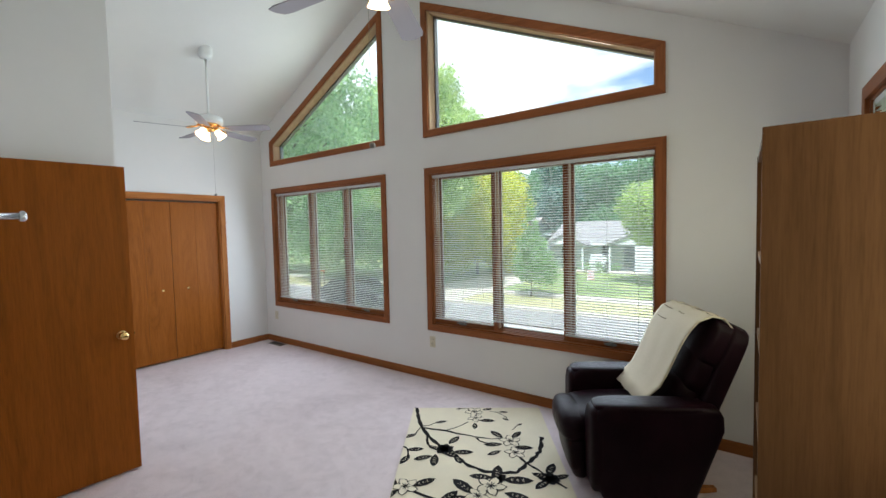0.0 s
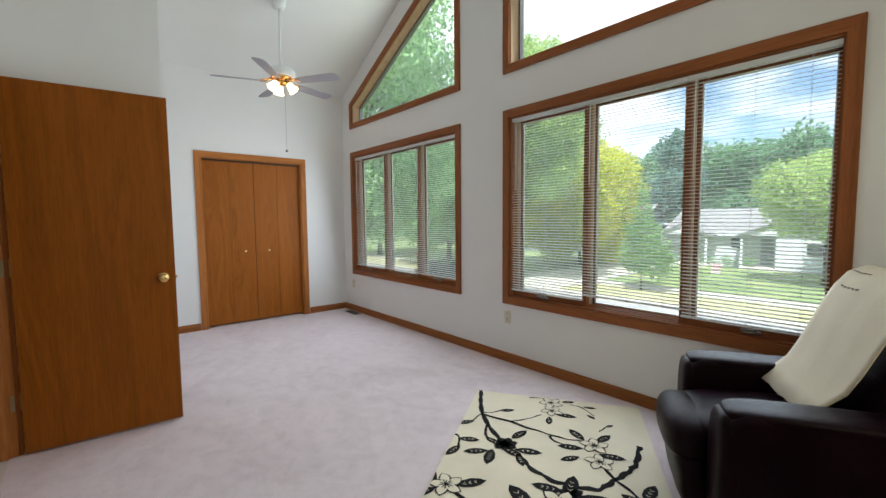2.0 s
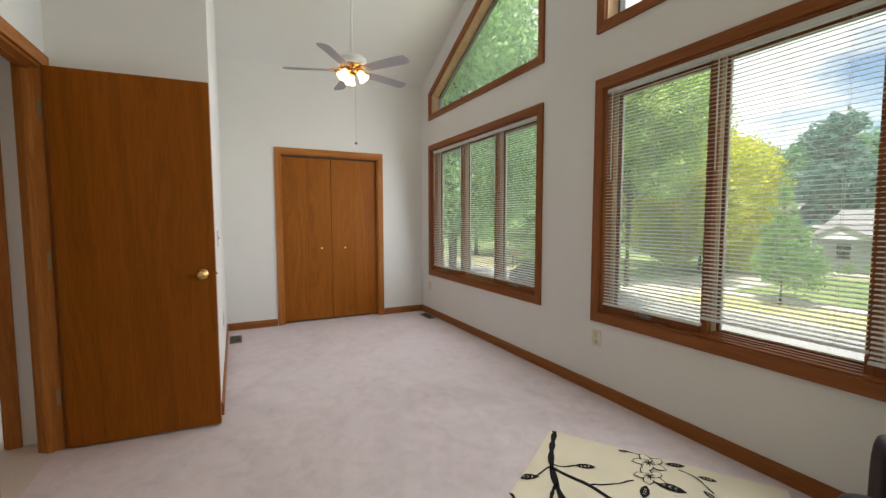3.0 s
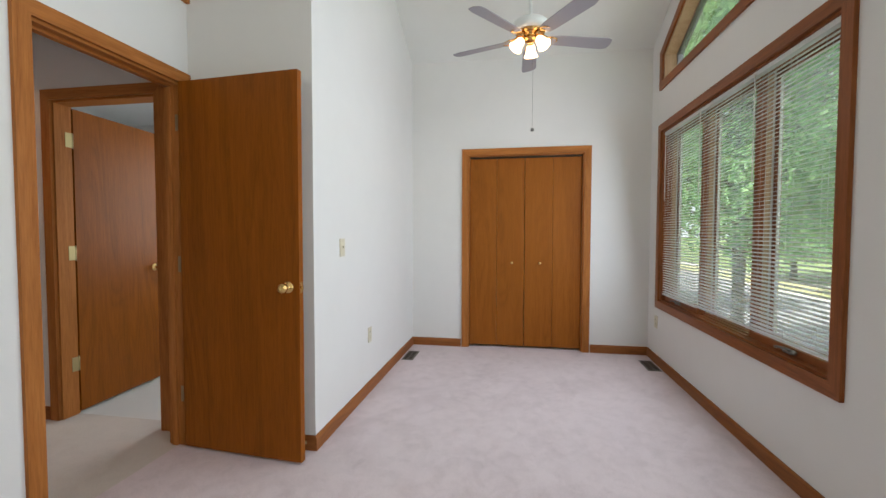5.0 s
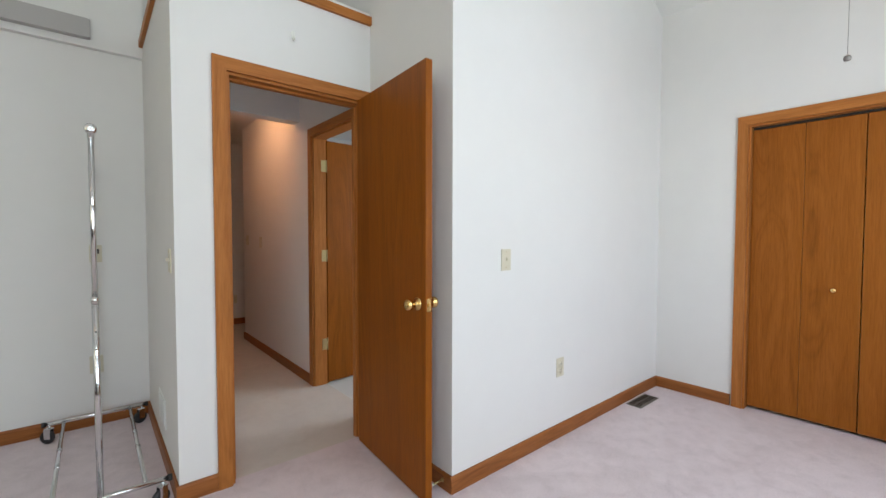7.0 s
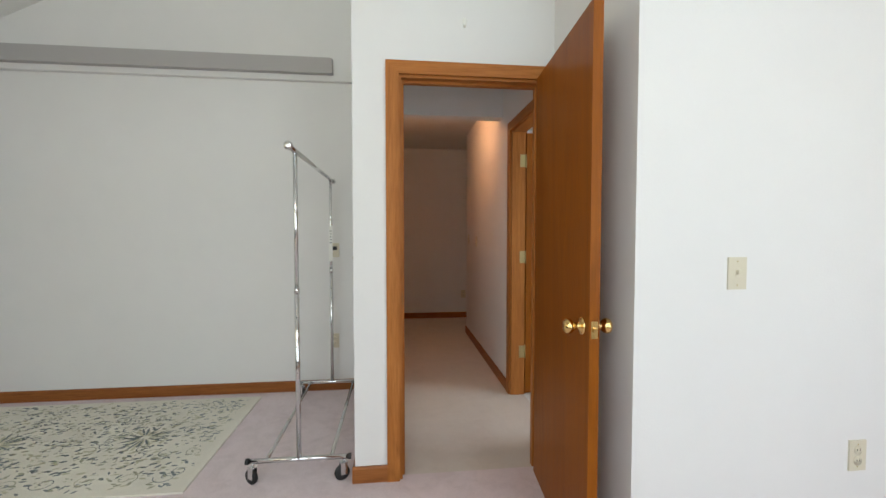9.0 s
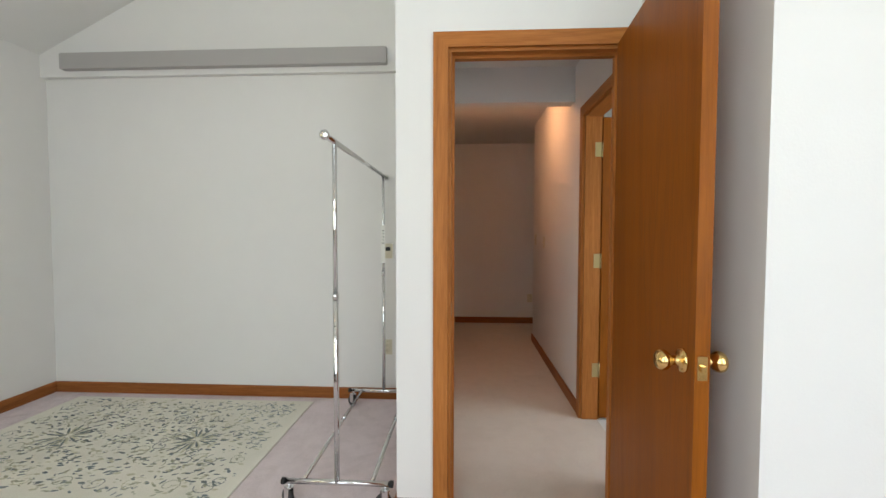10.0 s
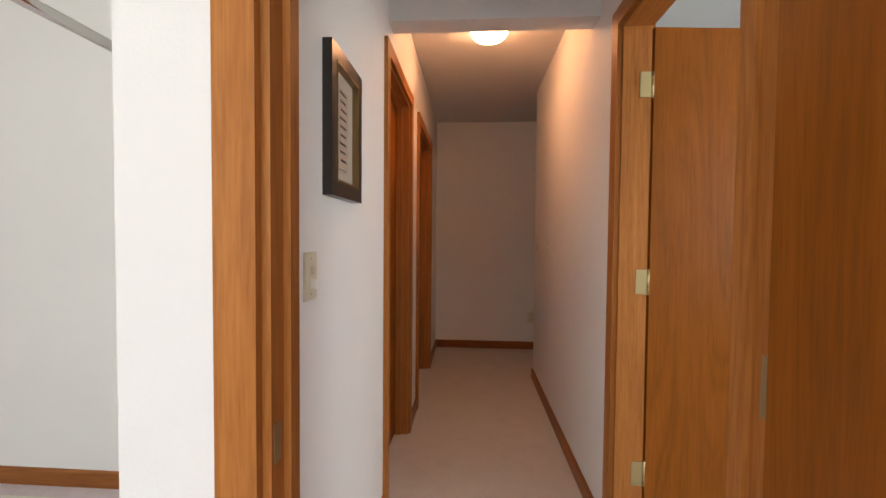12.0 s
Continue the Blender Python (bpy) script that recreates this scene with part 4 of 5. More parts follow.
boxpart("bracket", 1.05, 1.1, -0.013, 0.0, -0.03, 0.03, gray_case, sc)

# framed picture in the hall
pc = thing("framed_picture", at(HX1, 0.095, 1.552, -90), "black framed picture with a tan mount on the hall wall", "picture")
mitred("frame", [(-0.145, -0.2), (0.145, -0.2), (0.145, 0.2), (-0.145, 0.2)], 0.042, -0.026, 0.0, pc, black_wood, black_wood, "", 0.006)
mitred("bead", inset([(-0.145, -0.2), (0.145, -0.2), (0.145, 0.2), (-0.145, 0.2)], 0.040), 0.006, -0.028, -0.008, pc, gold_bead, gold_bead, "dull gold bead", 0.001)
boxpart("mount", -0.106, 0.106, -0.008, -0.004, -0.161, 0.161, picture_mat_board, pc)
boxpart("print", -0.048, 0.048, -0.0095, -0.0081, -0.115, 0.115, picture_paper, pc)
b = bmesh.new()
for k in range(9):
    box(b, -0.03 + 0.004 * (k % 3), 0.028 - 0.005 * (k % 2), -0.0108, -0.0098, 0.10 - k * 0.024, 0.106 - k * 0.024)
part("picture_marks", b, black_wood, pc, "brown marks")

# hall ceiling light
hl = thing("ceiling_light", Matrix.Translation((-3.435, -1.21, 2.50)), "lit frosted glass dome light on the hall ceiling", "ceiling light")
b = bmesh.new()
lathe(b, [(0.0, 0), (0.105, 0), (0.108, -0.012), (0.10, -0.02), (0.0, -0.02)], 28)
part("base", b, brass, hl, "brass base")
b = bmesh.new()
lathe(b, [(0.098, -0.02), (0.112, -0.035), (0.108, -0.06), (0.085, -0.085), (0.05, -0.10), (0.012, -0.106), (0.0, -0.106)], 28)
part("shade", b, dome_glow, hl, "frosted glass dome, lit")

# ---- ceiling fans ----
def fan(x, y, zb, turn, pull, label, px=0.01, py=-0.03):
    """White five-blade fan on a long rod, with three lit shades; zb is the height of the blades."""
    top = roof_z(x)
    f = thing("ceiling_fan", Matrix.Translation((x, y, zb)), label, "ceiling fan", "ceiling fans")
    b = bmesh.new()
    lathe(b, [(0.02, -0.085), (0.05, -0.08), (0.066, -0.045), (0.068, 0.02), (0.068, 0.05)], 24, Matrix.Translation((0, 0, top - zb - 0.01)))
    part("canopy", b, white_metal, f)
    b = bmesh.new()
    tube(b, [(0, 0, 0.17), (0, 0, top - zb - 0.05)], 0.0125, 12)
    part("downrod", b, white_metal, f)
    b = bmesh.new()
    lathe(b, [(0.016, 0.165), (0.026, 0.155), (0.03, 0.14), (0.115, 0.132), (0.138, 0.112), (0.14, 0.066), (0.122, 0.05), (0.05, 0.045)], 32)
    part("motor_housing", b, white_metal, f, "white enamelled housing")
    b = bmesh.new()
    lathe(b, [(0.02, 0.056), (0.108, 0.052), (0.112, 0.04), (0.09, 0.03), (0.05, 0.026), (0.045, 0.01), (0.058, 0.0), (0.06, -0.012), (0.035, -0.025), (0.012, -0.032), (0.0, -0.036)], 28)
    part("light_fitting", b, fan_brass, f, "polished brass fitting")
    for k in range(5):
        m = Matrix.Rotation(radians(turn + 72 * k), 4, "Z")
        arm = bmesh.new()
        tube(arm, [m @ Vector(p) for p in ((0.085, 0, 0.035), (0.13, 0.0, 0.018), (0.17, 0.0, 0.0))], [0.012, 0.010, 0.008], 8)
        for s in (-1, 1):
            tube(arm, [m @ Vector(p) for p in ((0.125, 0, 0.018), (0.155, 0.034 * s, 0.008), (0.20, 0.03 * s, 0.0), (0.215, 0.0, 0.0))], 0.006, 8)
        part("blade_arm", arm, fan_brass, f, "scrolled brass arm")
        bl = bmesh.new()
        tilt = Matrix.Rotation(radians(-12), 4, "X")
        outline = [(0.17, -0.045), (0.22, -0.054), (0.60, -0.066), (0.645, -0.052), (0.658, 0.0), (0.645, 0.052), (0.60, 0.066), (0.22, 0.054), (0.17, 0.045)]
        up = [bl.verts.new(m @ tilt @ Vector((px, py, 0.004))) for px, py in outline]
        dn = [bl.verts.new(m @ tilt @ Vector((px, py, -0.002))) for px, py in outline]
        bl.faces.new(up)
        bl.faces.new(dn[::-1])
        for i in range(9):
            bl.faces.new((up[i], dn[i], dn[(i + 1) % 9], up[(i + 1) % 9]))
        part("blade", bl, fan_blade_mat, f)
    for k in range(3):
        m = Matrix.Rotation(radians(turn + 20 + 120 * k), 4, "Z") @ Matrix.Translation((0.058, 0, 0.0)) @ Matrix.Rotation(radians(-38), 4, "Y")
        s = bmesh.new()
        lathe(s, [(0.018, 0.01), (0.020, -0.012), (0.022, -0.02)], 16, m)
        part("shade_holder", s, fan_brass, f, "brass holder")
        s = bmesh.new()
        lathe(s, [(0.020, -0.018), (0.032, -0.032), (0.037, -0.06), (0.042, -0.085), (0.055, -0.108), (0.05, -0.106), (0.0, -0.095)], 20, m)
        part("shade", s, bulb_glow, f, "lit frosted tulip shade")
    if pull:
        c = bmesh.new()
        tube(c, [(px, py, -0.02), (px, py, pull + 0.012)], 0.0011, 5)
        part("pull_chain", c, bronze, f, "thin pull chain")
        c = bmesh.new()
        lathe(c, [(0.002, 0.014), (0.011, 0.011), (0.0145, 0.0), (0.011, -0.009), (0.002, -0.012)], 14, Matrix.Translation((px, py, pull)))
        part("pull_knob", c, bronze, f, "small round pull")


fan(-5.035, 2.66, 2.72, 35, 2.013 - 2.72, "white five-blade ceiling fan with brass light fitting, near the closet", 0.035, 0.02)
fan(-1.660, 1.830, 2.722, 116, 1.965 - 2.722, "white five-blade ceiling fan with brass light fitting, over the flower rug", -0.02, -0.05)

# ---- clothes rack ----
rk = thing("clothes_rack", Matrix.Translation((-2.52, 0.10, 0)), "chrome rolling clothes rack with black casters, empty", "clothes rack")


def rod(name, a, c, r, material=chrome, label="", parent=None, segs=12):
    b = bmesh.new()
    tube(b, [a, c], r, segs)
    return part(name, b, material, parent or rk, label)


Y0, Y1 = -0.55, 0.56
for y, nm in ((Y0, "end"), (Y1, "end")):
    rod("base_bar", (-0.25, y, 0.118), (0.25, y, 0.118), 0.0125)
    for x in (-0.252, 0.252):
        b = bmesh.new()
        tube(b, [(x - 0.008, y, 0.118), (x + 0.008, y, 0.118)], 0.0155, 12)
        part("end_plug", b, black_rubber, rk, "black end plug")
    rod("post", (0, y, 0.12), (0, y, 0.98), 0.0125)
    rod("post_extension", (0, y, 0.98), (0, y, 1.665), 0.0105)
    b = bmesh.new()
    tube(b, [(0, y, 0.965), (0, y, 0.992)], 0.0145, 12)
    part("collar", b, chrome, rk)
    for k in range(4):
        b = bmesh.new()
        lathe(b, [(0.0, 0), (0.0035, 0), (0.003, 0.002), (0.0, 0.0025)], 8, Matrix.Translation((0, y + 0.0122, 0.62 + 0.075 * k)) @ Matrix.Rotation(radians(-90), 4, "X"))
        part("snap_button", b, slot_dark, rk)
    for x in (-0.225, 0.225):
        c = thing("caster", Matrix.Translation((x, y, 0)), "black swivel caster")
        c.parent = rk
        turn = Matrix.Rotation(radians(25 if x < 0 else -35), 4, "Z")
        b = bmesh.new()
        lathe(b, [(0.0, -0.011), (0.034, -0.011), (0.0385, -0.007), (0.0385, 0.007), (0.034, 0.011), (0.0, 0.011)], 24, turn @ Matrix.Translation((0.012, 0, 0.0385)) @ Matrix.Rotation(radians(90), 4, "X"))
        part("wheel", b, black_rubber, c)
        b = bmesh.new()
        for s in (-1, 1):
            box(b, -0.012, 0.022, 0.014 * s - 0.001, 0.014 * s + 0.001, 0.03, 0.09, turn)
        box(b, -0.016, 0.022, -0.015, 0.015, 0.088, 0.092, turn)
        part("fork", b, chrome, c)
        b = bmesh.new()
        tube(b, [(0, 0, 0.09), (0, 0, 0.11)], 0.006, 8)
        part("stem", b, chrome, c)
for x in (-0.16, 0.16):
    rod("side_rail", (x, Y0, 0.118), (x, Y1, 0.118), 0.010)
    for y in (-0.1, 0.12):
        b = bmesh.new()
        tube(b, [(x, y - 0.012, 0.118), (x, y + 0.012, 0.118)], 0.0125, 12)
        part("rail_joint", b, chrome, rk)
rod("top_bar", (0, Y0 - 0.12, 1.672), (0, Y1 + 0.125, 1.672), 0.0125)
for y in (Y0 - 0.12, Y1 + 0.125):
    b = bmesh.new()
    s = -1 if y < 0 else 1
    lathe(b, [(0.0, -0.004), (0.018, -0.004), (0.021, 0.002), (0.021, 0.008), (0.015, 0.014), (0.004, 0.016)], 20, Matrix.Translation((0, y, 1.672)) @ Matrix.Rotation(radians(-90 * s), 4, "X"))
    part("end_cap", b, chrome, rk, "round end cap")
boxpart("label_tag", -0.014, 0.014, Y0 + 0.0125, Y0 + 0.0145, 1.05, 1.32, white_plastic, rk, "white paper label strip")
b = bmesh.new()
for k in range(5):
    box(b, -0.010, 0.008 - 0.003 * (k % 2), Y0 + 0.0148, Y0 + 0.0152, 1.19 + k * 0.022, 1.195 + k * 0.022)
part("label_marks", b, slot_dark, rk, "dark print lines")

# ---- bookcase ----
BKX, BKY0, BKY1, BKH, BKD = -0.308, 1.80, 2.42, 1.83, 0.30
bk = thing("bookcase", Matrix.Translation((BKX, BKY0, 0)), "tall empty oak laminate bookcase with open shelves", "bookcase")
W_ = BKY1 - BKY0
boxpart("side_panel", 0, BKD, 0, 0.018, 0, BKH, laminate_shaded, bk, "", 0.001)
boxpart("side_panel", 0, BKD, W_ - 0.018, W_, 0, BKH, laminate_shaded, bk, "", 0.001)
boxpart("top_board", 0.002, BKD, 0.0185, W_ - 0.0185, BKH - 0.022, BKH - 0.002, laminate_shaded, bk, "", 0.001)
boxpart("back_panel", BKD - 0.006, BKD - 0.001, 0.0185, W_ - 0.0185, 0.03, BKH - 0.023, laminate_shaded, bk)
for z in (1.48, 1.19, 0.905, 0.62, 0.335, 0.07):
    sag = 0.006 if z > 1.4 else 0.002
    b = bmesh.new()
    n = 8
    rows = []
    for i in range(n + 1):
        t = i / n
        yy = 0.019 + (W_ - 0.038) * t
        zz = z - sag * math.sin(math.pi * t)
        rows.append([b.verts.new(p) for p in ((0.006, yy, zz - 0.018), (0.006, yy, zz), (BKD - 0.007, yy, zz), (BKD - 0.007, yy, zz - 0.018))])
    for r0, r1 in zip(rows, rows[1:]):
        for i in range(4):
            b.faces.new((r0[i], r0[(i + 1) % 4], r1[(i + 1) % 4], r1[i]))
    b.faces.new(rows[0])
    b.faces.new(rows[-1])
    part("shelf", b, laminate_lit, bk)
boxpart("plinth", 0.02, 0.036, 0.0185, W_ - 0.0185, 0, 0.051, laminate_shaded, bk)

# ---- recliner ----
CH = Matrix.Translation((-0.905, 3.27, 0)) @ Matrix.Rotation(radians(-60), 4, "Z") @ Matrix.Diagonal((0.93, 0.84, 0.93, 1))
ch = thing("recliner", CH, "dark brown leather recliner armchair with a cream throw over its back", "armchair")
T, R = Matrix.Translation, Matrix.Rotation


def pad(name, size, loc, rx=0.0, e=5.0, n=10, label="", bend=None, ry=0.0, parent=None, material=None):
    b = bmesh.new()
    puff(b, size, e, n, T(loc) @ R(radians(rx), 4, "X") @ R(radians(ry), 4, "Y"), bend)
    return part(name, b, material or leather_mat, parent or ch, label)


for s in (-1, 1):
    x = s * 0.335
    b = bmesh.new()
    prism(b, [(-0.36, 0.06), (0.22, 0.06), (0.40, 0.50), (0.395, 0.585), (0.37, 0.632), (-0.34, 0.632), (-0.40, 0.59), (-0.41, 0.50), (-0.385, 0.15)], -0.1, 0.1)
    bmesh.ops.transform(b, matrix=T((x, 0, 0)) @ R(radians(90), 4, "Z"), verts=b.verts)
    o = part("arm_side", b, leather_mat, ch, "", 0.03)
    for p in o.data.polygons:
        p.use_smooth = True
    pad("arm_pad", (0.200, 0.78, 0.075), (x, -0.01, 0.603), 0, 4.5, 12)
    pad("arm_front", (0.205, 0.10, 0.52), (x, -0.385, 0.35), 0, 4.5, 10)
pad("seat_cushion", (0.50, 0.66, 0.20), (0, -0.18, 0.41), 3, 4.0, 12)
pad("seat_front_roll", (0.50, 0.24, 0.21), (0, -0.48, 0.385), 0, 2.8, 10)
pad("footrest", (0.50, 0.15, 0.27), (0, -0.47, 0.22), 8, 4.2, 10)
pad("footrest_lower", (0.50, 0.12, 0.16), (0, -0.45, 0.13), 0, 3.6, 8)
boxpart("base_body", -0.25, 0.25, -0.33, 0.30, 0.10, 0.34, leather_mat, ch, "", 0.02)
pad("back_lower", (0.56, 0.20, 0.30), (0, 0.24, 0.60), -20, 3.6, 12)
pad("back_middle", (0.59, 0.215, 0.31), (0, 0.345, 0.775), -22, 4.2, 12)
pad("back_top", (0.63, 0.215, 0.33), (0, 0.435, 0.965), -24, 5.5, 12)
pad("back_shell", (0.67, 0.13, 0.75), (0, 0.425, 0.735), -24, 9.0, 16)
for s in (-1, 1):
    b = bmesh.new()
    prism(b, [(-0.30, 0.0), (0.34, 0.0), (0.42, 0.012), (0.42, 0.035), (-0.30, 0.045)], -0.02, 0.02)
    bmesh.ops.transform(b, matrix=T((s * 0.20, 0.05, 0)) @ R(radians(90), 4, "Z"), verts=b.verts)
    part("base_rail", b, oak_x, ch, "wooden base rail", 0.003)
boxpart("base_crossbar", -0.18, 0.18, -0.05, 0.02, 0.045, 0.10, oak_x, ch, "wooden base rail")

# throw over the back of the recliner
tw = thing("throw_blanket", CH, "cream knitted throw with brown lettering bars, draped over the recliner", "blanket")
b = bmesh.new()
path = [(-0.20, 0.535), (-0.15, 0.545), (-0.035, 0.535), (0.03, 0.60), (0.09, 0.66), (0.135, 0.74), (0.18, 0.83), (0.225, 0.93), (0.27, 1.02), (0.32, 1.085), (0.40, 1.115), (0.48, 1.10), (0.535, 1.03), (0.55, 0.93), (0.53, 0.82), (0.515, 0.72)]
nu = 18
rng = random.Random(4)
grid = []
for k, (yy, zz) in enumerate(path[2:], -1):
    row = []
    for i in range(nu + 1):
        u = i / nu - 0.5
        wob = 0.003 * math.sin(u * 17 + k * 0.5) + 0.0015 * math.sin(u * 41 + k)
        x = -0.02 + u * (0.50 + 0.05 * min(1, max(0, k) / 7)) + 0.006 * math.sin(k * 1.3) + 0.006 * min(k, 7)
        row.append(b.verts.new((x, yy + wob - 0.012, zz + wob * 0.7 + 0.026)))
    grid.append(row)
for r0, r1 in zip(grid, grid[1:]):
    for i in range(nu):
        b.faces.new((r0[i], r0[i + 1], r1[i + 1], r1[i])).smooth = True
co = [[v.co.copy() for v in row] for row in grid]
me_t = part("cloth", b, throw_mat, tw)
so = me_t.modifiers.new("thick", "SOLIDIFY")
so.thickness, so.offset = 0.009, 1
bars = bmesh.new()
for k, i0, i1, thick in ((5, 2, 7, 0.10), (6, 1, 6, 0.12), (6, 9, 12, 0.10), (7, 8, 14, 0.14), (7, 2, 5, 0.10), (8, 6, 15, 0.30), (9, 8, 17, 0.34), (8, 1, 5, 0.14), (7, 15, 18, 0.16), (9, 2, 7, 0.20)):
    for i in range(i0, i1):
        p, q = co[k + 1][i], co[k + 1][i + 1]
        up = (co[k + 2][i] - p) * thick
        nrm = (q - p).cross(co[k + 2][i] - p).normalized() * 0.0115
        q = p + (q - p) * 0.75
        bars.faces.new([bars.verts.new(v + nrm) for v in (p, q, q + up, p + up)])
part("lettering", bars, cloth("brown_thread", (0.10, 0.07, 0.05)), tw, "brown lettering bars", kind="stuff")
fr = bmesh.new()
yy, zz = path[-1]
for i in range(52):
    x = -0.02 + (i / 51 - 0.5) * 0.55 + 0.042
    j = rng.uniform(-0.004, 0.004)
    tube(fr, [(x, yy - 0.012, zz + 0.026), (x + j, yy - 0.020, zz + 0.010), (x + 2 * j, yy - 0.026, zz - 0.02)], 0.0018, 4)
part("fringe", fr, throw_mat, tw, "short fringe", kind="stuff")

# ---- flower rug ----
RG = Matrix.Translation((-2.70, 3.20, 0)) @ Matrix.Rotation(radians(33.3), 4, "Z")
rg = thing("area_rug", RG, "cream area rug with black flowering branches, on the carpet", "rug")
RW, RL = 1.095, 1.68
boxpart("rug_base", 0, RW, -RL, 0, 0.0, 0.012, rug_cream, rg, "", 0.004)


def ribbon(bm, pts, widths, z=0.0135):
    """A flat raised band along the points, given as across and down the rug."""
    pts = [Vector((u, -v, 0)) for u, v in pts]
    fine, ws = [], []
    for i in range(len(pts) - 1):
        p0, p1, p2, p3 = pts[max(i - 1, 0)], pts[i], pts[i + 1], pts[min(i + 2, len(pts) - 1)]
        for s in range(5):
            t = s / 5
            fine.append(0.5 * (2 * p1 + (p2 - p0) * t + (2 * p0 - 5 * p1 + 4 * p2 - p3) * t * t + (3 * p1 - p0 - 3 * p2 + p3) * t ** 3))
            ws.append(widths[0] + (widths[1] - widths[0]) * (i + t) / (len(pts) - 1))
    fine.append(pts[-1])
    ws.append(widths[1])
    prev = None
    for i, p in enumerate(fine):
        d = (fine[min(i + 1, len(fine) - 1)] - fine[max(i - 1, 0)]).normalized()
        nrm = Vector((-d.y, d.x, 0))
        w = ws[i] * (0.45 + 0.42 * abs(math.sin(i * 1.9 + p.x * 40)))
        p = p + nrm * ws[i] * 0.28 * math.sin(i * 1.3 + p.y * 30)
        cur = (bm.verts.new(p + nrm * w + Vector((0, 0, z))), bm.verts.new(p - nrm * w + Vector((0, 0, z))))
        if prev:
            bm.faces.new((prev[0], prev[1], cur[1], cur[0]))
        prev = cur


def petal(bm, u, v, ang, length, width, z, tip=0.0):
    c, s = math.cos(ang), math.sin(ang)
    o = []
    for t, w in ((0, 0.1), (0.25, 0.8), (0.55, 1.0), (0.8, 0.7), (1.0, tip)):
        o.append((t * length, w * width / 2))
    for t, w in ((0.8, 0.7), (0.55, 1.0), (0.25, 0.8), (0.0, 0.1)):
        o.append((t * length, -w * width / 2))
    if tip == 0:
        pass
    bm.faces.new([bm.verts.new((max(0.004, u + a * c - q * s), -v + a * s + q * c, z)) for a, q in o])


BR = [
    ([(0.023, 0.0), (0.048, 0.151), (0.095, 0.317), (0.169, 0.484), (0.243, 0.621), (0.336, 0.735), (0.414, 0.828), (0.489, 0.905), (0.573, 0.958), (0.682, 0.973), (0.778, 0.966), (0.852, 0.881), (0.932, 0.78), (0.983, 0.684), (1.022, 0.513)], (0.020, 0.020)),
    ([(0.1, 0.365), (0.267, 0.411), (0.415, 0.47), (0.529, 0.512), (0.626, 0.54), (0.724, 0.54)], (0.016, 0.008)),
    ([(0.304, 0.411), (0.4, 0.35), (0.476, 0.271)], (0.008, 0.006)),
    ([(0.169, 0.484), (0.165, 0.582), (0.20, 0.648), (0.244, 0.661)], (0.012, 0.012)),
    ([(0.809, 0.76), (0.866, 0.871), (0.935, 0.965), (0.997, 1.063), (1.06, 1.13)], (0.012, 0.012)),
    ([(0.54, 0.53), (0.575, 0.59), (0.69, 0.62)], (0.012, 0.006)),
    ([(0.095, 0.33), (0.15, 0.335), (0.23, 0.27)], (0.008, 0.006)),
    ([(0.10, 0.36), (0.08, 0.42), (0.05, 0.50)], (0.008, 0.006)),
    ([(0.0, 0.655), (0.04, 0.70), (0.05, 0.80)], (0.010, 0.008)),
    ([(0.43, 0.02), (0.50, 0.03), (0.53, 0.08)], (0.006, 0.005)),
    ([(0.66, 0.07), (0.74, 0.11), (0.80, 0.20)], (0.006, 0.005)),
    ([(0.12, 1.16), (0.28, 1.25), (0.46, 1.34), (0.62, 1.50)], (0.012, 0.016)),
    ([(0.62, 1.50), (0.80, 1.42), (0.98, 1.38)], (0.012, 0.010)),
    ([(0.82, 0.40), (0.86, 0.34)], (0.005, 0.005)),
]
b = bmesh.new()
for pts, ws in BR:
    ribbon(b, pts, ws)
part("branch", b, rug_black, rg, "black woven branches")
LV = [(0.205, 0.29, 0.35, 0.09), (0.078, 0.47, -2.6, 0.10), (0.03, 0.70, 0.1, 0.11), (0.06, 0.77, -2.0, 0.11), (0.33, 0.62, 1.0, 0.12), (0.36, 0.73, 0.0, 0.13), (0.24, 0.76, -1.6, 0.13), (0.22, 0.78, -2.8, 0.12), (0.38, 0.77, -1.2, 0.10), (0.43, 0.02, -2.9, 0.05),
      (0.60, 0.05, 0.3, 0.08), (0.56, 0.24, -0.1, 0.12), (0.53, 0.29, -1.6, 0.09), (0.76, 0.20, -0.8, 0.06), (0.74, 0.09, 0.0, 0.07), (0.73, 0.53, 2.2, 0.12), (0.80, 0.53, 0.9, 0.11), (0.72, 0.62, 3.2, 0.12), (0.70, 0.71, -2.6, 0.10), (0.80, 0.66, -0.1, 0.12),
      (0.97, 1.00, 1.1, 0.13), (0.98, 1.04, 2.6, 0.11), (0.97, 1.05, -2.4, 0.12), (1.0, 1.04, 0.4, 0.10), (0.62, 1.03, 3.0, 0.13), (0.68, 1.05, -0.05, 0.17), (0.64, 1.06, 1.4, 0.15), (0.50, 1.19, 2.3, 0.17), (0.46, 1.22, 3.4, 0.13), (0.03, 1.11, 2.5, 0.12),
      (0.12, 1.12, 0.5, 0.14), (0.04, 1.16, -2.4, 0.12), (0.68, 1.18, -0.4, 0.14), (0.86, 0.335, 0.6, 0.05), (0.30, 1.27, 0.8, 0.13), (0.40, 1.31, -1.2, 0.14), (0.62, 1.48, 0.3, 0.15), (0.60, 1.52, -2.2, 0.14), (0.84, 1.40, 1.1, 0.13), (0.98, 1.38, -0.5, 0.12), (0.27, 0.70, 2.6, 0.09), (0.29, 0.73, -0.5, 0.12)]
b = bmesh.new()
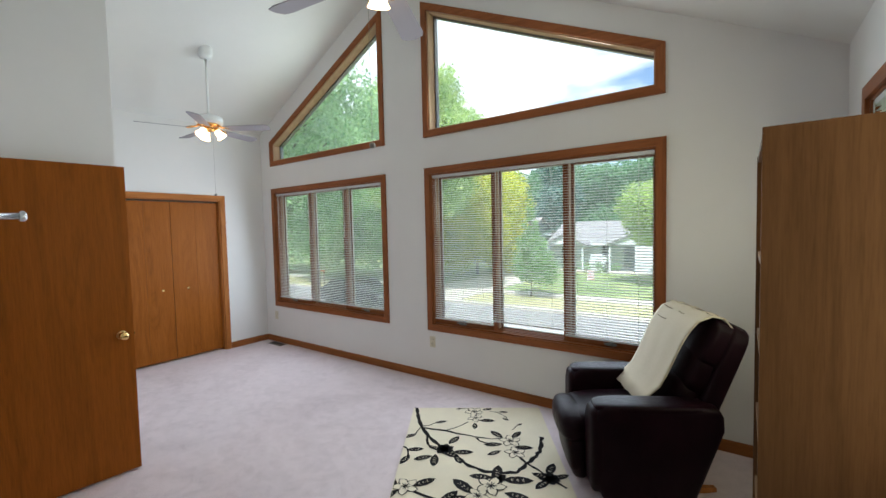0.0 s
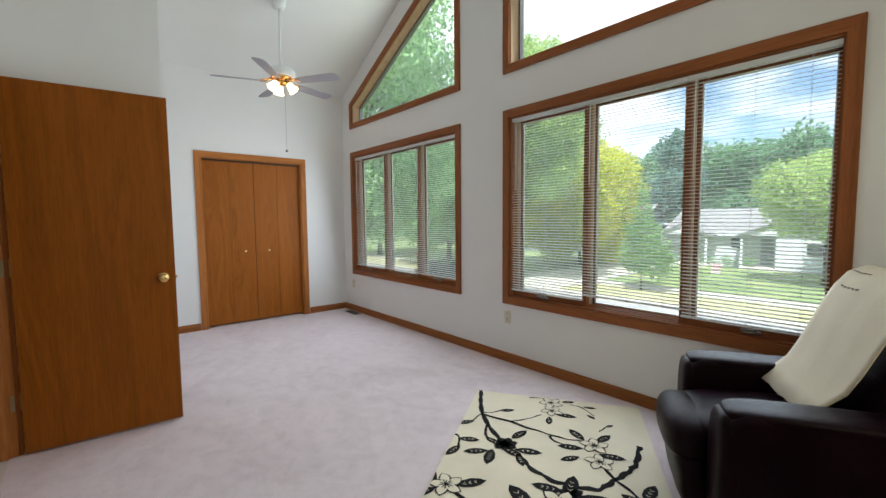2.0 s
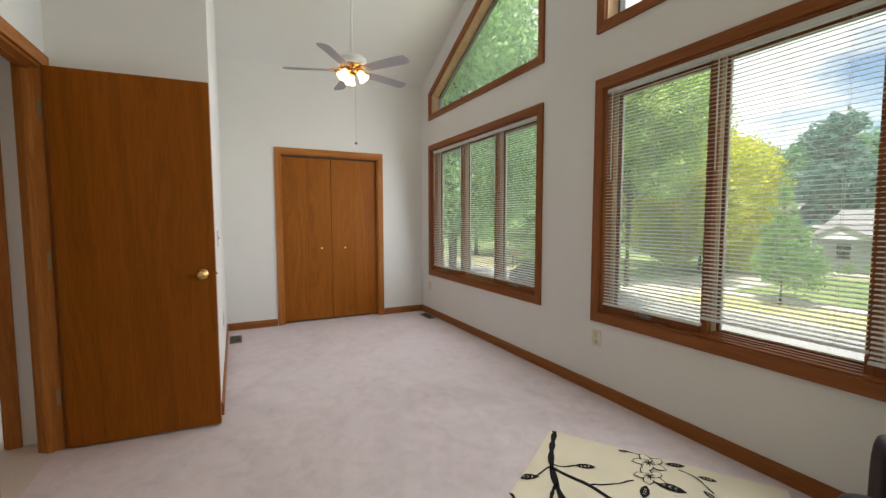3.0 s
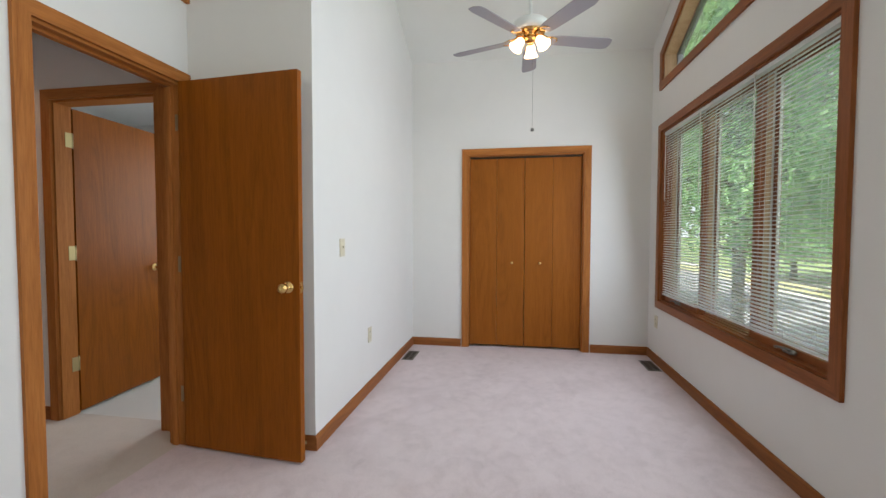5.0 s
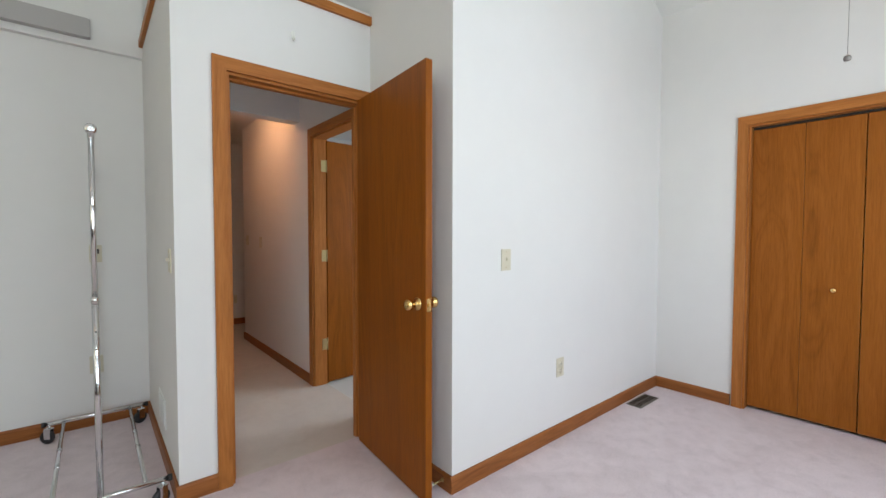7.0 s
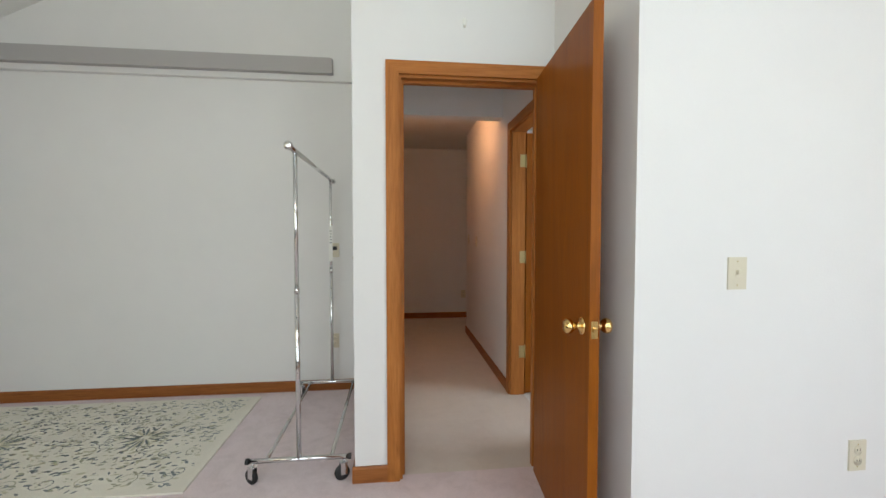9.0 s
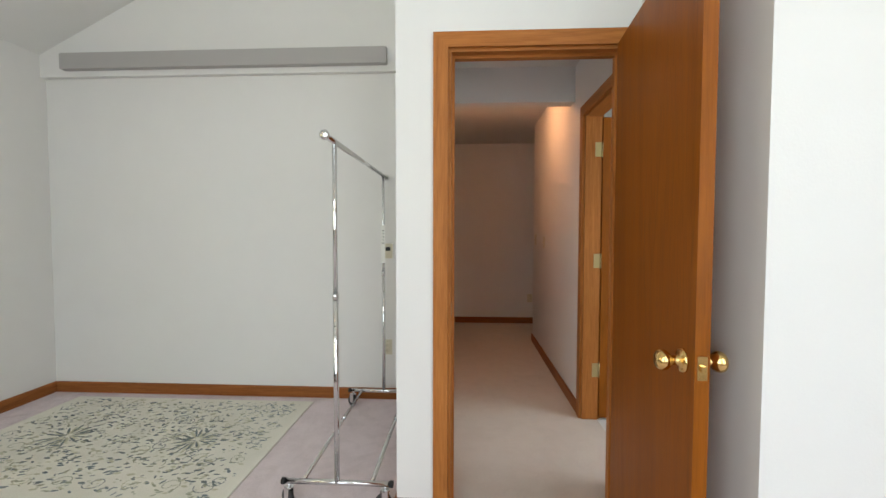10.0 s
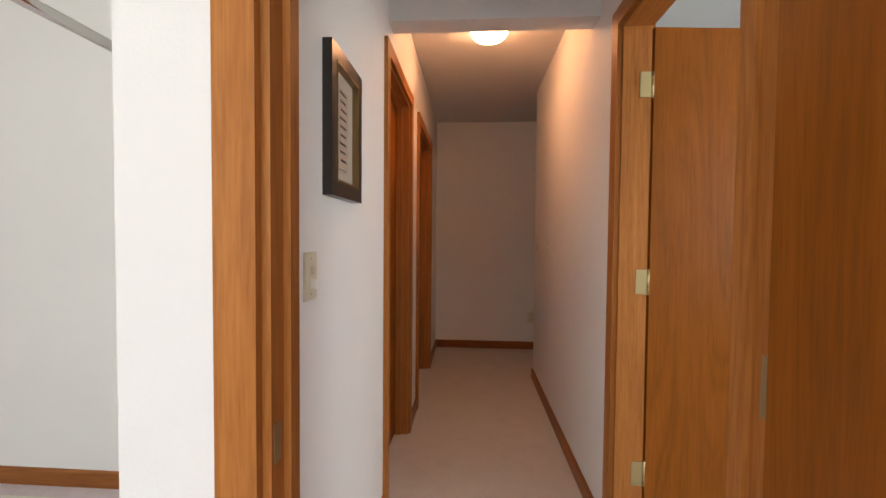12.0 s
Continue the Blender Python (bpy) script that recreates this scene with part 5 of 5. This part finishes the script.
for u, v, a, ln in LV:
    petal(b, u, v, a, ln * 1.15, ln * 0.48, 0.0142)
for u, v, q in ((0.30, 0.69, 0.075), (0.975, 1.035, 0.07), (0.655, 1.03, 0.06)):
    for k in range(7):
        petal(b, u, v, 0.4 + k * 0.9, q, q * 0.75, 0.0143, 0.2)
part("leaves", b, rug_black, rg, "black leaves", kind="stuff")
b = bmesh.new()
for u, v, a, ln in LV:
    c, s = math.cos(a), math.sin(a)
    for k in range(3):
        t = 0.3 + 0.2 * k
        petal(b, u + c * ln * t, v - s * ln * t, a + 0.6, ln * 0.14, 0.0032, 0.0148)
        petal(b, u + c * ln * t, v - s * ln * t, a - 0.6, ln * 0.14, 0.0032, 0.0148)
part("vein_pattern", b, rug_cream, rg, "cream veins", kind="stuff")
FL = [(0.529, 0.082, 0.085), (0.540, 0.205, 0.075), (0.782, 0.575, 0.085), (0.800, 0.735, 0.08), (0.080, 1.125, 0.09), (0.604, 1.115, 0.10), (0.52, 1.21, 0.08), (0.72, 1.44, 0.09)]
for u, v, r in FL:
    bo, bi, bs = bmesh.new(), bmesh.new(), bmesh.new()
    for k in range(5):
        a = 0.5 + k * 2 * math.pi / 5 + u * 3
        petal(bo, u, v, a, r, r * 0.70, 0.0152, 0.35)
        petal(bi, u + 0.005 * math.cos(a), v - 0.005 * math.sin(a), a, r * 0.88, r * 0.54, 0.0158, 0.3)
        petal(bs, u, v, a + 0.3, r * 0.46, r * 0.08, 0.0164)
        petal(bs, u, v, a - 0.2, r * 0.40, r * 0.07, 0.0164)
    flower = part("flower", bo, rug_black, rg, "black outlined flower")
    part("petals", bi, rug_cream, flower, "cream petals", kind="stuff")
    part("stamens", bs, rug_black, flower, "black stamens", kind="stuff")

# ---- floral rug by the back wall ----
r2 = thing("area_rug", Matrix.Translation((-1.98, -0.49, 0)), "pale sage area rug with gray-blue leaves and scrolls, on the carpet", "rug")
RX, RY = 1.82, 1.19
boxpart("rug_base", 0, RX, 0, RY, 0.0, 0.010, rug_sage, r2, "", 0.004)
rng = random.Random(11)
kinds = {"dark_leaves": (rug_blue, bmesh.new()), "olive_leaves": (rug_olive, bmesh.new()), "ivory_leaves": (rug_light, bmesh.new())}


def spray(cu, cv, count, r0, r1, ln, wd, name, z):
    for k in range(count):
        a = 2 * math.pi * k / count + rng.uniform(-0.12, 0.12)
        petal(kinds[name][1], cu + r0 * math.cos(a), -cv - 0 + (-r0 * math.sin(a)), a, ln * rng.uniform(0.7, 1.1), wd, z)


def put(name, u, v, a, ln, wd, z):
    petal(kinds[name][1], u, -v, a, ln, wd, z)


for cu, cv in ((0.50, 0.60), (1.32, 0.60)):
    spray(cu, cv, 16, 0.02, 0, 0.11, 0.018, "ivory_leaves", 0.0112)
    spray(cu, cv, 14, 0.03, 0, 0.13, 0.014, "dark_leaves", 0.0116)
    spray(cu, cv, 9, 0.15, 0, 0.05, 0.014, "olive_leaves", 0.0112)
for k in range(1500):
    u, v = rng.uniform(0.03, RX - 0.08), rng.uniform(0.04, RY - 0.06)
    nm = rng.choice(("olive_leaves", "ivory_leaves", "dark_leaves", "dark_leaves"))
    a = rng.gauss(0.15, 0.55) + (math.pi if k % 2 else 0)
    ln = rng.uniform(0.014, 0.046)
    if 0.05 + ln < u < RX - ln - 0.02 and ln < v < RY - ln:
        put(nm, u, v, a, ln, ln * rng.uniform(0.28, 0.5), 0.0112 + 0.0002 * (k % 4))


def scroll(u, v, r, a0, turns, nm, z):
    prev = None
    bmx = kinds[nm][1]
    for k in range(15):
        t = k / 14
        a = a0 + turns * 2 * math.pi * t
        rr = r * (1 - 0.75 * t)
        cur = [bmx.verts.new((u + q * math.cos(a), v + q * math.sin(a), z)) for q in (rr, rr - 0.0045)]
        if prev:
            bmx.faces.new((prev[0], prev[1], cur[1], cur[0]))
        prev = cur


for k in range(9):
    for v in (0.14, RY - 0.14):
        scroll(0.15 + k * 0.19, v, 0.062, k * 2.1, 1.2, ("dark_leaves", "olive_leaves", "ivory_leaves")[k % 3], 0.0122)
for k in range(5):
    for u in (0.12, RX - 0.12):
        scroll(u, 0.2 + k * 0.2, 0.055, k * 1.7, 1.2, ("dark_leaves", "olive_leaves")[k % 2], 0.0123)
for k in range(60):
    scroll(rng.uniform(0.25, RX - 0.25), rng.uniform(0.28, RY - 0.28), rng.uniform(0.03, 0.07), rng.uniform(0, 6), 0.9, rng.choice(("olive_leaves", "ivory_leaves", "dark_leaves")), 0.0124)
for name, (mt, b) in kinds.items():
    part(name, b, mt, r2, name.replace("_", " ") + " woven in")

# ---- outside ----
GZ = -2.4
bm = bmesh.new()
g0 = [bm.verts.new(p) for p in ((-400, -300, GZ), (400, -300, GZ), (400, 600, GZ), (-400, 600, GZ))]
bm.faces.new(g0)
setting("ground", bm, grass_mat, "sunlit lawn with dry patches", "lawn")
bm = bmesh.new()
box(bm, -200, 200, 10.0, 18.6, GZ - 0.1, GZ + 0.02)
setting("road", bm, asphalt, "pale gray asphalt street", "road")
bm = bmesh.new()
box(bm, -200, 200, 18.6, 18.95, GZ - 0.1, GZ + 0.13)
box(bm, -200, 200, 9.65, 10.0, GZ - 0.1, GZ + 0.13)
setting("kerb", bm, concrete, "concrete kerbs of the street", "kerb")
bm = bmesh.new()
box(bm, -70, 20, 18.95, 22.58, GZ - 0.05, GZ + 0.015)
setting("verge", bm, dry_grass, "dry sunlit grass strip by the street", "lawn")
bm = bmesh.new()
for k in range(60):
    box(bm, -70 + k * 1.5, -70 + k * 1.5 + 1.485, 22.6, 23.75, GZ - 0.05, GZ + 0.04)
setting("pavement", bm, concrete, "pale concrete pavement slabs", "pavement")
bm = bmesh.new()
box(bm, -17.5, -13.2, 23.76, 36.0, GZ - 0.05, GZ + 0.045)
box(bm, -17.5, -13.2, 18.96, 22.59, GZ - 0.05, GZ + 0.045)
setting("driveway", bm, concrete, "pale concrete driveway", "driveway")


def leaves(name, blobs, per, size, material, parent=None, seed=1, label="", flat=0.7):
    """Crown of many small leaves; blobs are centres and radii of its clumps."""
    r = np.random.RandomState(seed)
    cs = []
    for cx, cy, cz, rad in blobs:
        n = int(per * rad * rad)
        d = r.normal(size=(n, 3))
        d /= np.linalg.norm(d, axis=1)[:, None]
        d *= (rad * r.uniform(0.45, 1.06, n) * (1 + 0.16 * np.sin(d[:, 0] * 7 + cx) * np.cos(d[:, 2] * 6 + cy)))[:, None]
        d[:, 2] *= flat + 0.2
        cs.append(d + (cx, cy, cz))
    c = np.concatenate(cs)
    n = len(c)
    a = r.normal(size=(n, 3))
    a /= np.linalg.norm(a, axis=1)[:, None]
    t = np.cross(a, r.normal(size=(n, 3)))
    t /= np.linalg.norm(t, axis=1)[:, None]
    s = size * r.uniform(0.6, 1.3, n)[:, None]
    v = np.stack([c - a * s, c + t * s * 0.55, c + a * s, c - t * s * 0.55], 1).reshape(-1, 3)
    me = bpy.data.meshes.new(name)
    me.vertices.add(4 * n)
    me.vertices.foreach_set("co", v.ravel())
    me.loops.add(4 * n)
    me.loops.foreach_set("vertex_index", np.arange(4 * n))
    me.polygons.add(n)
    me.polygons.foreach_set("loop_start", np.arange(0, 4 * n, 4))
    me.polygons.foreach_set("loop_total", np.full(n, 4))
    me.materials.append(material)
    me.update()
    me.validate()
    ob = new(name, me)
    ob.parent = parent
    return tagged(ob, label)


def tree(x, y, h, r, material, seed, label, trunk=0.16, low=0.3, size=0.11, per=420, clumps=26, cone=False):
    t = thing("tree", Matrix.Translation((x, y, GZ)), label, "tree")
    rr = random.Random(seed)
    b = bmesh.new()
    tube(b, [(0, 0, -0.1), (0.04, 0, h * 0.25), (-0.05, 0.05, h * 0.55), (0.05, 0, h * 0.9)], [trunk, trunk * 0.8, trunk * 0.5, 0.02], 10)
    part("trunk", b, bark, t)
    blobs, bl = [], bmesh.new()
    for k in range(clumps):
        f = (k + 0.5) / clumps
        z = h * (low + (1 - low) * f)
        wr = r * ((1 - f) * 0.95 + 0.06 if cone else math.sin(math.pi * min(0.97, 0.18 + 0.78 * f)) ** 0.6)
        a = k * 2.4 + rr.uniform(-0.4, 0.4)
        q = wr * rr.uniform(0.35, 0.8)
        cx, cy = q * math.cos(a), q * math.sin(a)
        blobs.append((cx, cy, z * 0.97, max(0.25, wr * rr.uniform(0.22, 0.38)) if not cone else max(0.18, wr * 0.5)))
        tube(bl, [(0, 0, z * 0.72), (cx * 0.5, cy * 0.5, z * 0.86), (cx, cy, z)], [trunk * 0.28, trunk * 0.16, 0.012], 6)
    part("limbs", bl, bark, t)
    leaves("crown", blobs, per, size, material, t, seed)
    return t


tree(-10.15, 22.3, 5.2, 1.45, leaf_fresh, 3, "small conical green street tree", 0.06, 0.24, 0.075, 1300, 34, True)
tree(-19.0, 31.0, 9.9, 5.6, leaf_yellow, 5, "broad yellow-green tree before the neighbouring house", 0.16, 0.14, 0.12, 480, 74)
tree(-13.6, 8.3, 14.5, 4.9, leaf_green, 7, "tall leafy green tree near the house", 0.24, 0.27, 0.085, 560, 80)
tree(-24.5, 7.0, 13.5, 4.8, leaf_green, 9, "tall leafy green tree near the street", 0.3, 0.26, 0.12, 300, 56)
tree(-16.4, 20.4, 14.0, 4.5, leaf_lime, 12, "green tree on the grass strip by the street", 0.16, 0.40, 0.09, 800, 84)
tree(-27.0, 24.0, 13.0, 6.0, leaf_green, 13, "large green tree across the street", 0.3, 0.16, 0.14, 420, 60)
tree(-38.0, 24.0, 14.0, 6.5, leaf_green, 14, "large green tree further down the street", 0.3, 0.2, 0.18, 230, 50)
tree(-4.2, 30.0, 7.0, 3.6, leaf_pale, 15, "light green tree in the neighbour's front garden", 0.16, 0.42, 0.1, 700, 44)

rr = random.Random(8)
for k in range(6):
    blobs = []
    for j in range(26):
        x = -105 + k * 24 + j * 0.95
        for z, rad in ((3.0, 3.4), (6.8, 3.2), (9.5 + rr.uniform(-0.8, 1.8), rr.uniform(1.8, 2.8))):
            blobs.append((x + rr.uniform(-1, 1), 56 + rr.uniform(-3, 5), GZ + z, rad))
    o = leaves("woods", blobs, 95, 0.30, leaf_wood, None, 30 + k)
    tagged(o, "dense green woods behind the houses", "woods", "", "stuff")
blobs = [(-19 + rr.uniform(-0.8, 0.8), 50 + rr.uniform(-2, 3), GZ + z, max(1.0, 3.9 - z * 0.21)) for z in np.arange(2, 12.9, 0.8)]
tagged(leaves("woods", blobs, 150, 0.3, leaf_dark, None, 44), "tall dark conifers behind the houses", "woods", "", "stuff")


def house(x0, x1, y0, depth, eave, ridge, wall_m, roof_m, label, openings, porch=(), wing=None):
    h = thing("house", Matrix.Translation((x0, y0, GZ)), label, "house")
    w = x1 - x0
    b = bmesh.new()
    box(b, 0, w, 0.04, depth, 0, eave)
    for xx in (0, w - 0.1):
        prism(bm_g := bmesh.new(), [(0.0, eave), (depth, eave), (depth / 2, ridge)], 0, 0.1)
        bmesh.ops.transform(bm_g, matrix=Matrix.Translation((xx + 0.1, 0, 0)) @ Matrix.Rotation(radians(90), 4, "Z"), verts=bm_g.verts)
        part("gable", bm_g, wall_m, h)
    part("wall", b, wall_m, h)
    b = bmesh.new()
    k = 0
    z = 0.3
    while z < eave:
        box(b, 0, w, 0.0, 0.035, z, z + 0.165)
        z += 0.18
    part("lap_siding", b, wall_m, h, "horizontal lap boards", kind="stuff")
    b = bmesh.new()
    for s in (0, 1):
        ya, yb = (-0.5, depth / 2) if s == 0 else (depth + 0.5, depth / 2)
        ze = eave - 0.5 * (ridge - eave) / (depth / 2)
        rows = 10
        for q in range(rows):
            f0, f1 = q / rows, (q + 1) / rows + 0.01
            y_0, y_1 = ya + (yb - ya) * f0, ya + (yb - ya) * f1
            z_0, z_1 = ze + (ridge - ze) * f0, ze + (ridge - ze) * f1
            v = [b.verts.new(p) for p in ((-0.4, y_0, z_0 + 0.034), (w + 0.4, y_0, z_0 + 0.034), (w + 0.4, y_1, z_1 + 0.02), (-0.4, y_1, z_1 + 0.02), (-0.4, y_0, z_0), (w + 0.4, y_0, z_0), (w + 0.4, y_1, z_1), (-0.4, y_1, z_1))]
            for f in ((0, 1, 2, 3), (7, 6, 5, 4), (0, 4, 5, 1), (2, 6, 7, 3), (1, 5, 6, 2), (0, 3, 7, 4)):
                b.faces.new([v[i] for i in f])
    part("roof", b, roof_m, h, "shingled roof in courses")
    boxpart("fascia", -0.4, w + 0.4, -0.53, -0.5, eave - 0.25, eave - 0.05, siding_mat, h, "white fascia")
    for (a, c, za, zb, kind) in openings:
        o = thing("window" if kind == "w" else "door", Matrix.Identity(4))
        o.parent = h
        mitred("frame", [(a, za), (c, za), (c, zb), (a, zb)], 0.09, -0.05, 0.03, o, siding_mat, siding_mat, "white frame", 0.0)
        boxpart("pane" if kind == "w" else "panel", a + 0.08, c - 0.08, -0.02, 0.0, za + 0.08, zb - 0.08, dark_pane if kind == "w" else siding_blue, o)
        if kind == "w":
            boxpart("meeting_rail", a + 0.09, c - 0.09, -0.03, -0.021, (za + zb) / 2 - 0.03, (za + zb) / 2 + 0.03, siding_mat, o)
    for (a, c, top) in porch:
        b = bmesh.new()
        prism(b, [(a, eave - 0.15), (c, eave - 0.15), ((a + c) / 2, top)], -1.7, -1.6)
        part("porch_gable", b, siding_mat, h)
        for sgn in (0, 1):
            b = bmesh.new()
            xa = a - 0.3 if sgn == 0 else c + 0.3
            prism(b, [(xa, eave - 0.3), (xa, eave - 0.18), ((a + c) / 2, top + 0.14), ((a + c) / 2, top)], -1.9, 2.5)
            part("porch_roof", b, roof_m, h)
        for xx in (a + 0.1, c - 0.1):
            boxpart("porch_post", xx - 0.07, xx + 0.07, -1.7, -1.56, 0.15, eave - 0.1, siding_mat, h)
        boxpart("porch_step", a, c, -1.8, 0.0, 0.0, 0.15, concrete, h)
    if wing:
        a, c = wing
        boxpart("wing_wall", a, c, -1.58, -0.002, 0.15, eave - 0.16, wall_m, h, "white wall of the front wing")
        b = bmesh.new()
        z = 0.3
        while z < eave - 0.35:
            box(b, a, c, -1.612, -1.581, z, z + 0.165)
            z += 0.18
        part("wing_siding", b, wall_m, h, "horizontal lap boards", kind="stuff")
        o = thing("window", Matrix.Identity(4))
        o.parent = h
        za, zb = 1.0, 2.0
        wa, wb = a + 1.5, a + 2.9
        mitred("frame", [(wa, za), (wb, za), (wb, zb), (wa, zb)], 0.09, -1.67, -1.613, o, siding_mat, siding_mat, "white frame", 0.0)
        boxpart("pane", wa + 0.08, wb - 0.08, -1.64, -1.614, za + 0.08, zb - 0.08, dark_pane, o)
    return h


house(-14.9, 1.5, 37.4, 9.0, 2.55, 4.35, siding_mat, roof_mat, "low white-sided bungalow with gray roof across the street",
      [(0.95, 1.85, 0.95, 2.15, "w"), (4.45, 5.35, 1.3, 2.3, "w"), (6.25, 7.25, 0.15, 2.2, "d"), (14.2, 15.4, 0.9, 2.1, "w")],
      porch=[(5.5, 13.1, 4.0), (0.2, 3.5, 3.2)], wing=(7.5, 13.0))
house(-32.0, -19.0, 40.0, 9.0, 2.7, 5.0, siding_blue, roof_mat, "gray-blue house behind the yellow tree", [(2, 3.4, 0.9, 2.1, "w"), (9, 10.4, 0.9, 2.1, "w")])
house(-24.5, -18.2, 46.5, 7.0, 3.2, 5.4, siding_blue, roof_red, "brown-roofed house behind the bungalow", [])

# shrubs at the bungalow
rr = random.Random(21)
for k in range(7):
    x = -14.2 + k * 1.3 if k < 5 else -6 + (k - 5) * 1.6
    s = thing("shrub", Matrix.Translation((x, 36.5, GZ)), "low rounded green shrub at the bungalow", "shrub", "shrubs along the bungalow")
    b = bmesh.new()
    tube(b, [(0, 0, -0.05), (0.02, 0, 0.3)], [0.04, 0.02], 6)
    part("stem", b, bark, s)
    leaves("foliage", [(rr.uniform(-0.3, 0.3), rr.uniform(-0.2, 0.2), 0.35 + 0.1 * j, 0.36) for j in range(4)], 900, 0.05, leaf_fresh if k % 2 else leaf_green, s, 60 + k)

# small flag on the neighbour's lawn
fl = thing("garden_flag", Matrix.Translation((-8.3, 26.6, GZ)), "small striped flag on a pole in the lawn", "flag")
b = bmesh.new()
tube(b, [(0, 0, -0.05), (0, 0, 1.25)], 0.012, 6)
part("pole", b, siding_mat, fl)
b = bmesh.new()
for k in range(7):
    box(b, 0.02 + 0.0 * k, 0.42, -0.006, 0.006, 0.62 + k * 0.085, 0.66 + k * 0.085)
part("stripe", b, flag_red, fl, "red stripes")
b = bmesh.new()
for k in range(6):
    box(b, 0.02, 0.42, -0.005, 0.005, 0.66 + k * 0.085, 0.705 + k * 0.085)
part("stripe", b, siding_mat, fl, "white stripes")


def car(x, y, turn, label, paintm):
    c = thing("car", at(x, y, GZ + 0.02, turn), label, "car")
    b = bmesh.new()
    prism(b, [(-2.2, 0.28), (2.15, 0.28), (2.25, 0.55), (2.1, 0.82), (1.0, 0.95), (0.45, 1.38), (-1.1, 1.42), (-1.85, 0.98), (-2.25, 0.9), (-2.3, 0.5)], -0.86, 0.86)
    o = part("body", b, paintm, c, "", 0.07)
    for sy in (-1, 1):
        b = bmesh.new()
        prism(b, [(0.75, 0.98), (0.36, 1.32), (-1.02, 1.35), (-1.55, 1.0)], sy * 0.862, sy * 0.872)
        part("side_window", b, dark_pane, c, "dark glass")
        for sx in (-1.4, 1.4):
            w = thing("wheel", Matrix.Translation((sx, sy * 0.78, 0.32)))
            w.parent = c
            b = bmesh.new()
            lathe(b, [(0.18, -0.1), (0.30, -0.1), (0.325, -0.06), (0.325, 0.06), (0.30, 0.1), (0.18, 0.1)], 24, Matrix.Rotation(radians(90), 4, "X"))
            part("tyre", b, black_rubber, w)
            b = bmesh.new()
            lathe(b, [(0.0, -0.09), (0.19, -0.09), (0.19, 0.09), (0.0, 0.09)], 16, Matrix.Rotation(radians(90), 4, "X"))
            part("rim", b, chrome, w)
    for sy in (-0.6, 0.6):
        b = bmesh.new()
        puff(b, (0.08, 0.34, 0.14), 3, 5, Matrix.Translation((2.2, sy, 0.68)))
        part("headlight", b, white_plastic, c)


car(-17.1, 15.7, 0, "dark navy parked car at the far kerb", car_paint)

# wooden frame on the grass strip
wf = thing("wooden_stand", Matrix.Translation((-26.2, 20.3, GZ)), "brown wooden stand with a slanted board on the grass", "stand")
for x in (-0.28, 0.28):
    boxpart("post", x - 0.04, x + 0.04, -0.04, 0.04, -0.05, 0.95, bark, wf)
boxpart("rail", -0.24, 0.24, -0.03, 0.03, 0.42, 0.50, bark, wf)
boxpart("board", -0.38, 0.38, -0.06, 0.06, 0.95, 1.05, orange_mat, wf, "orange-brown board", 0.01)
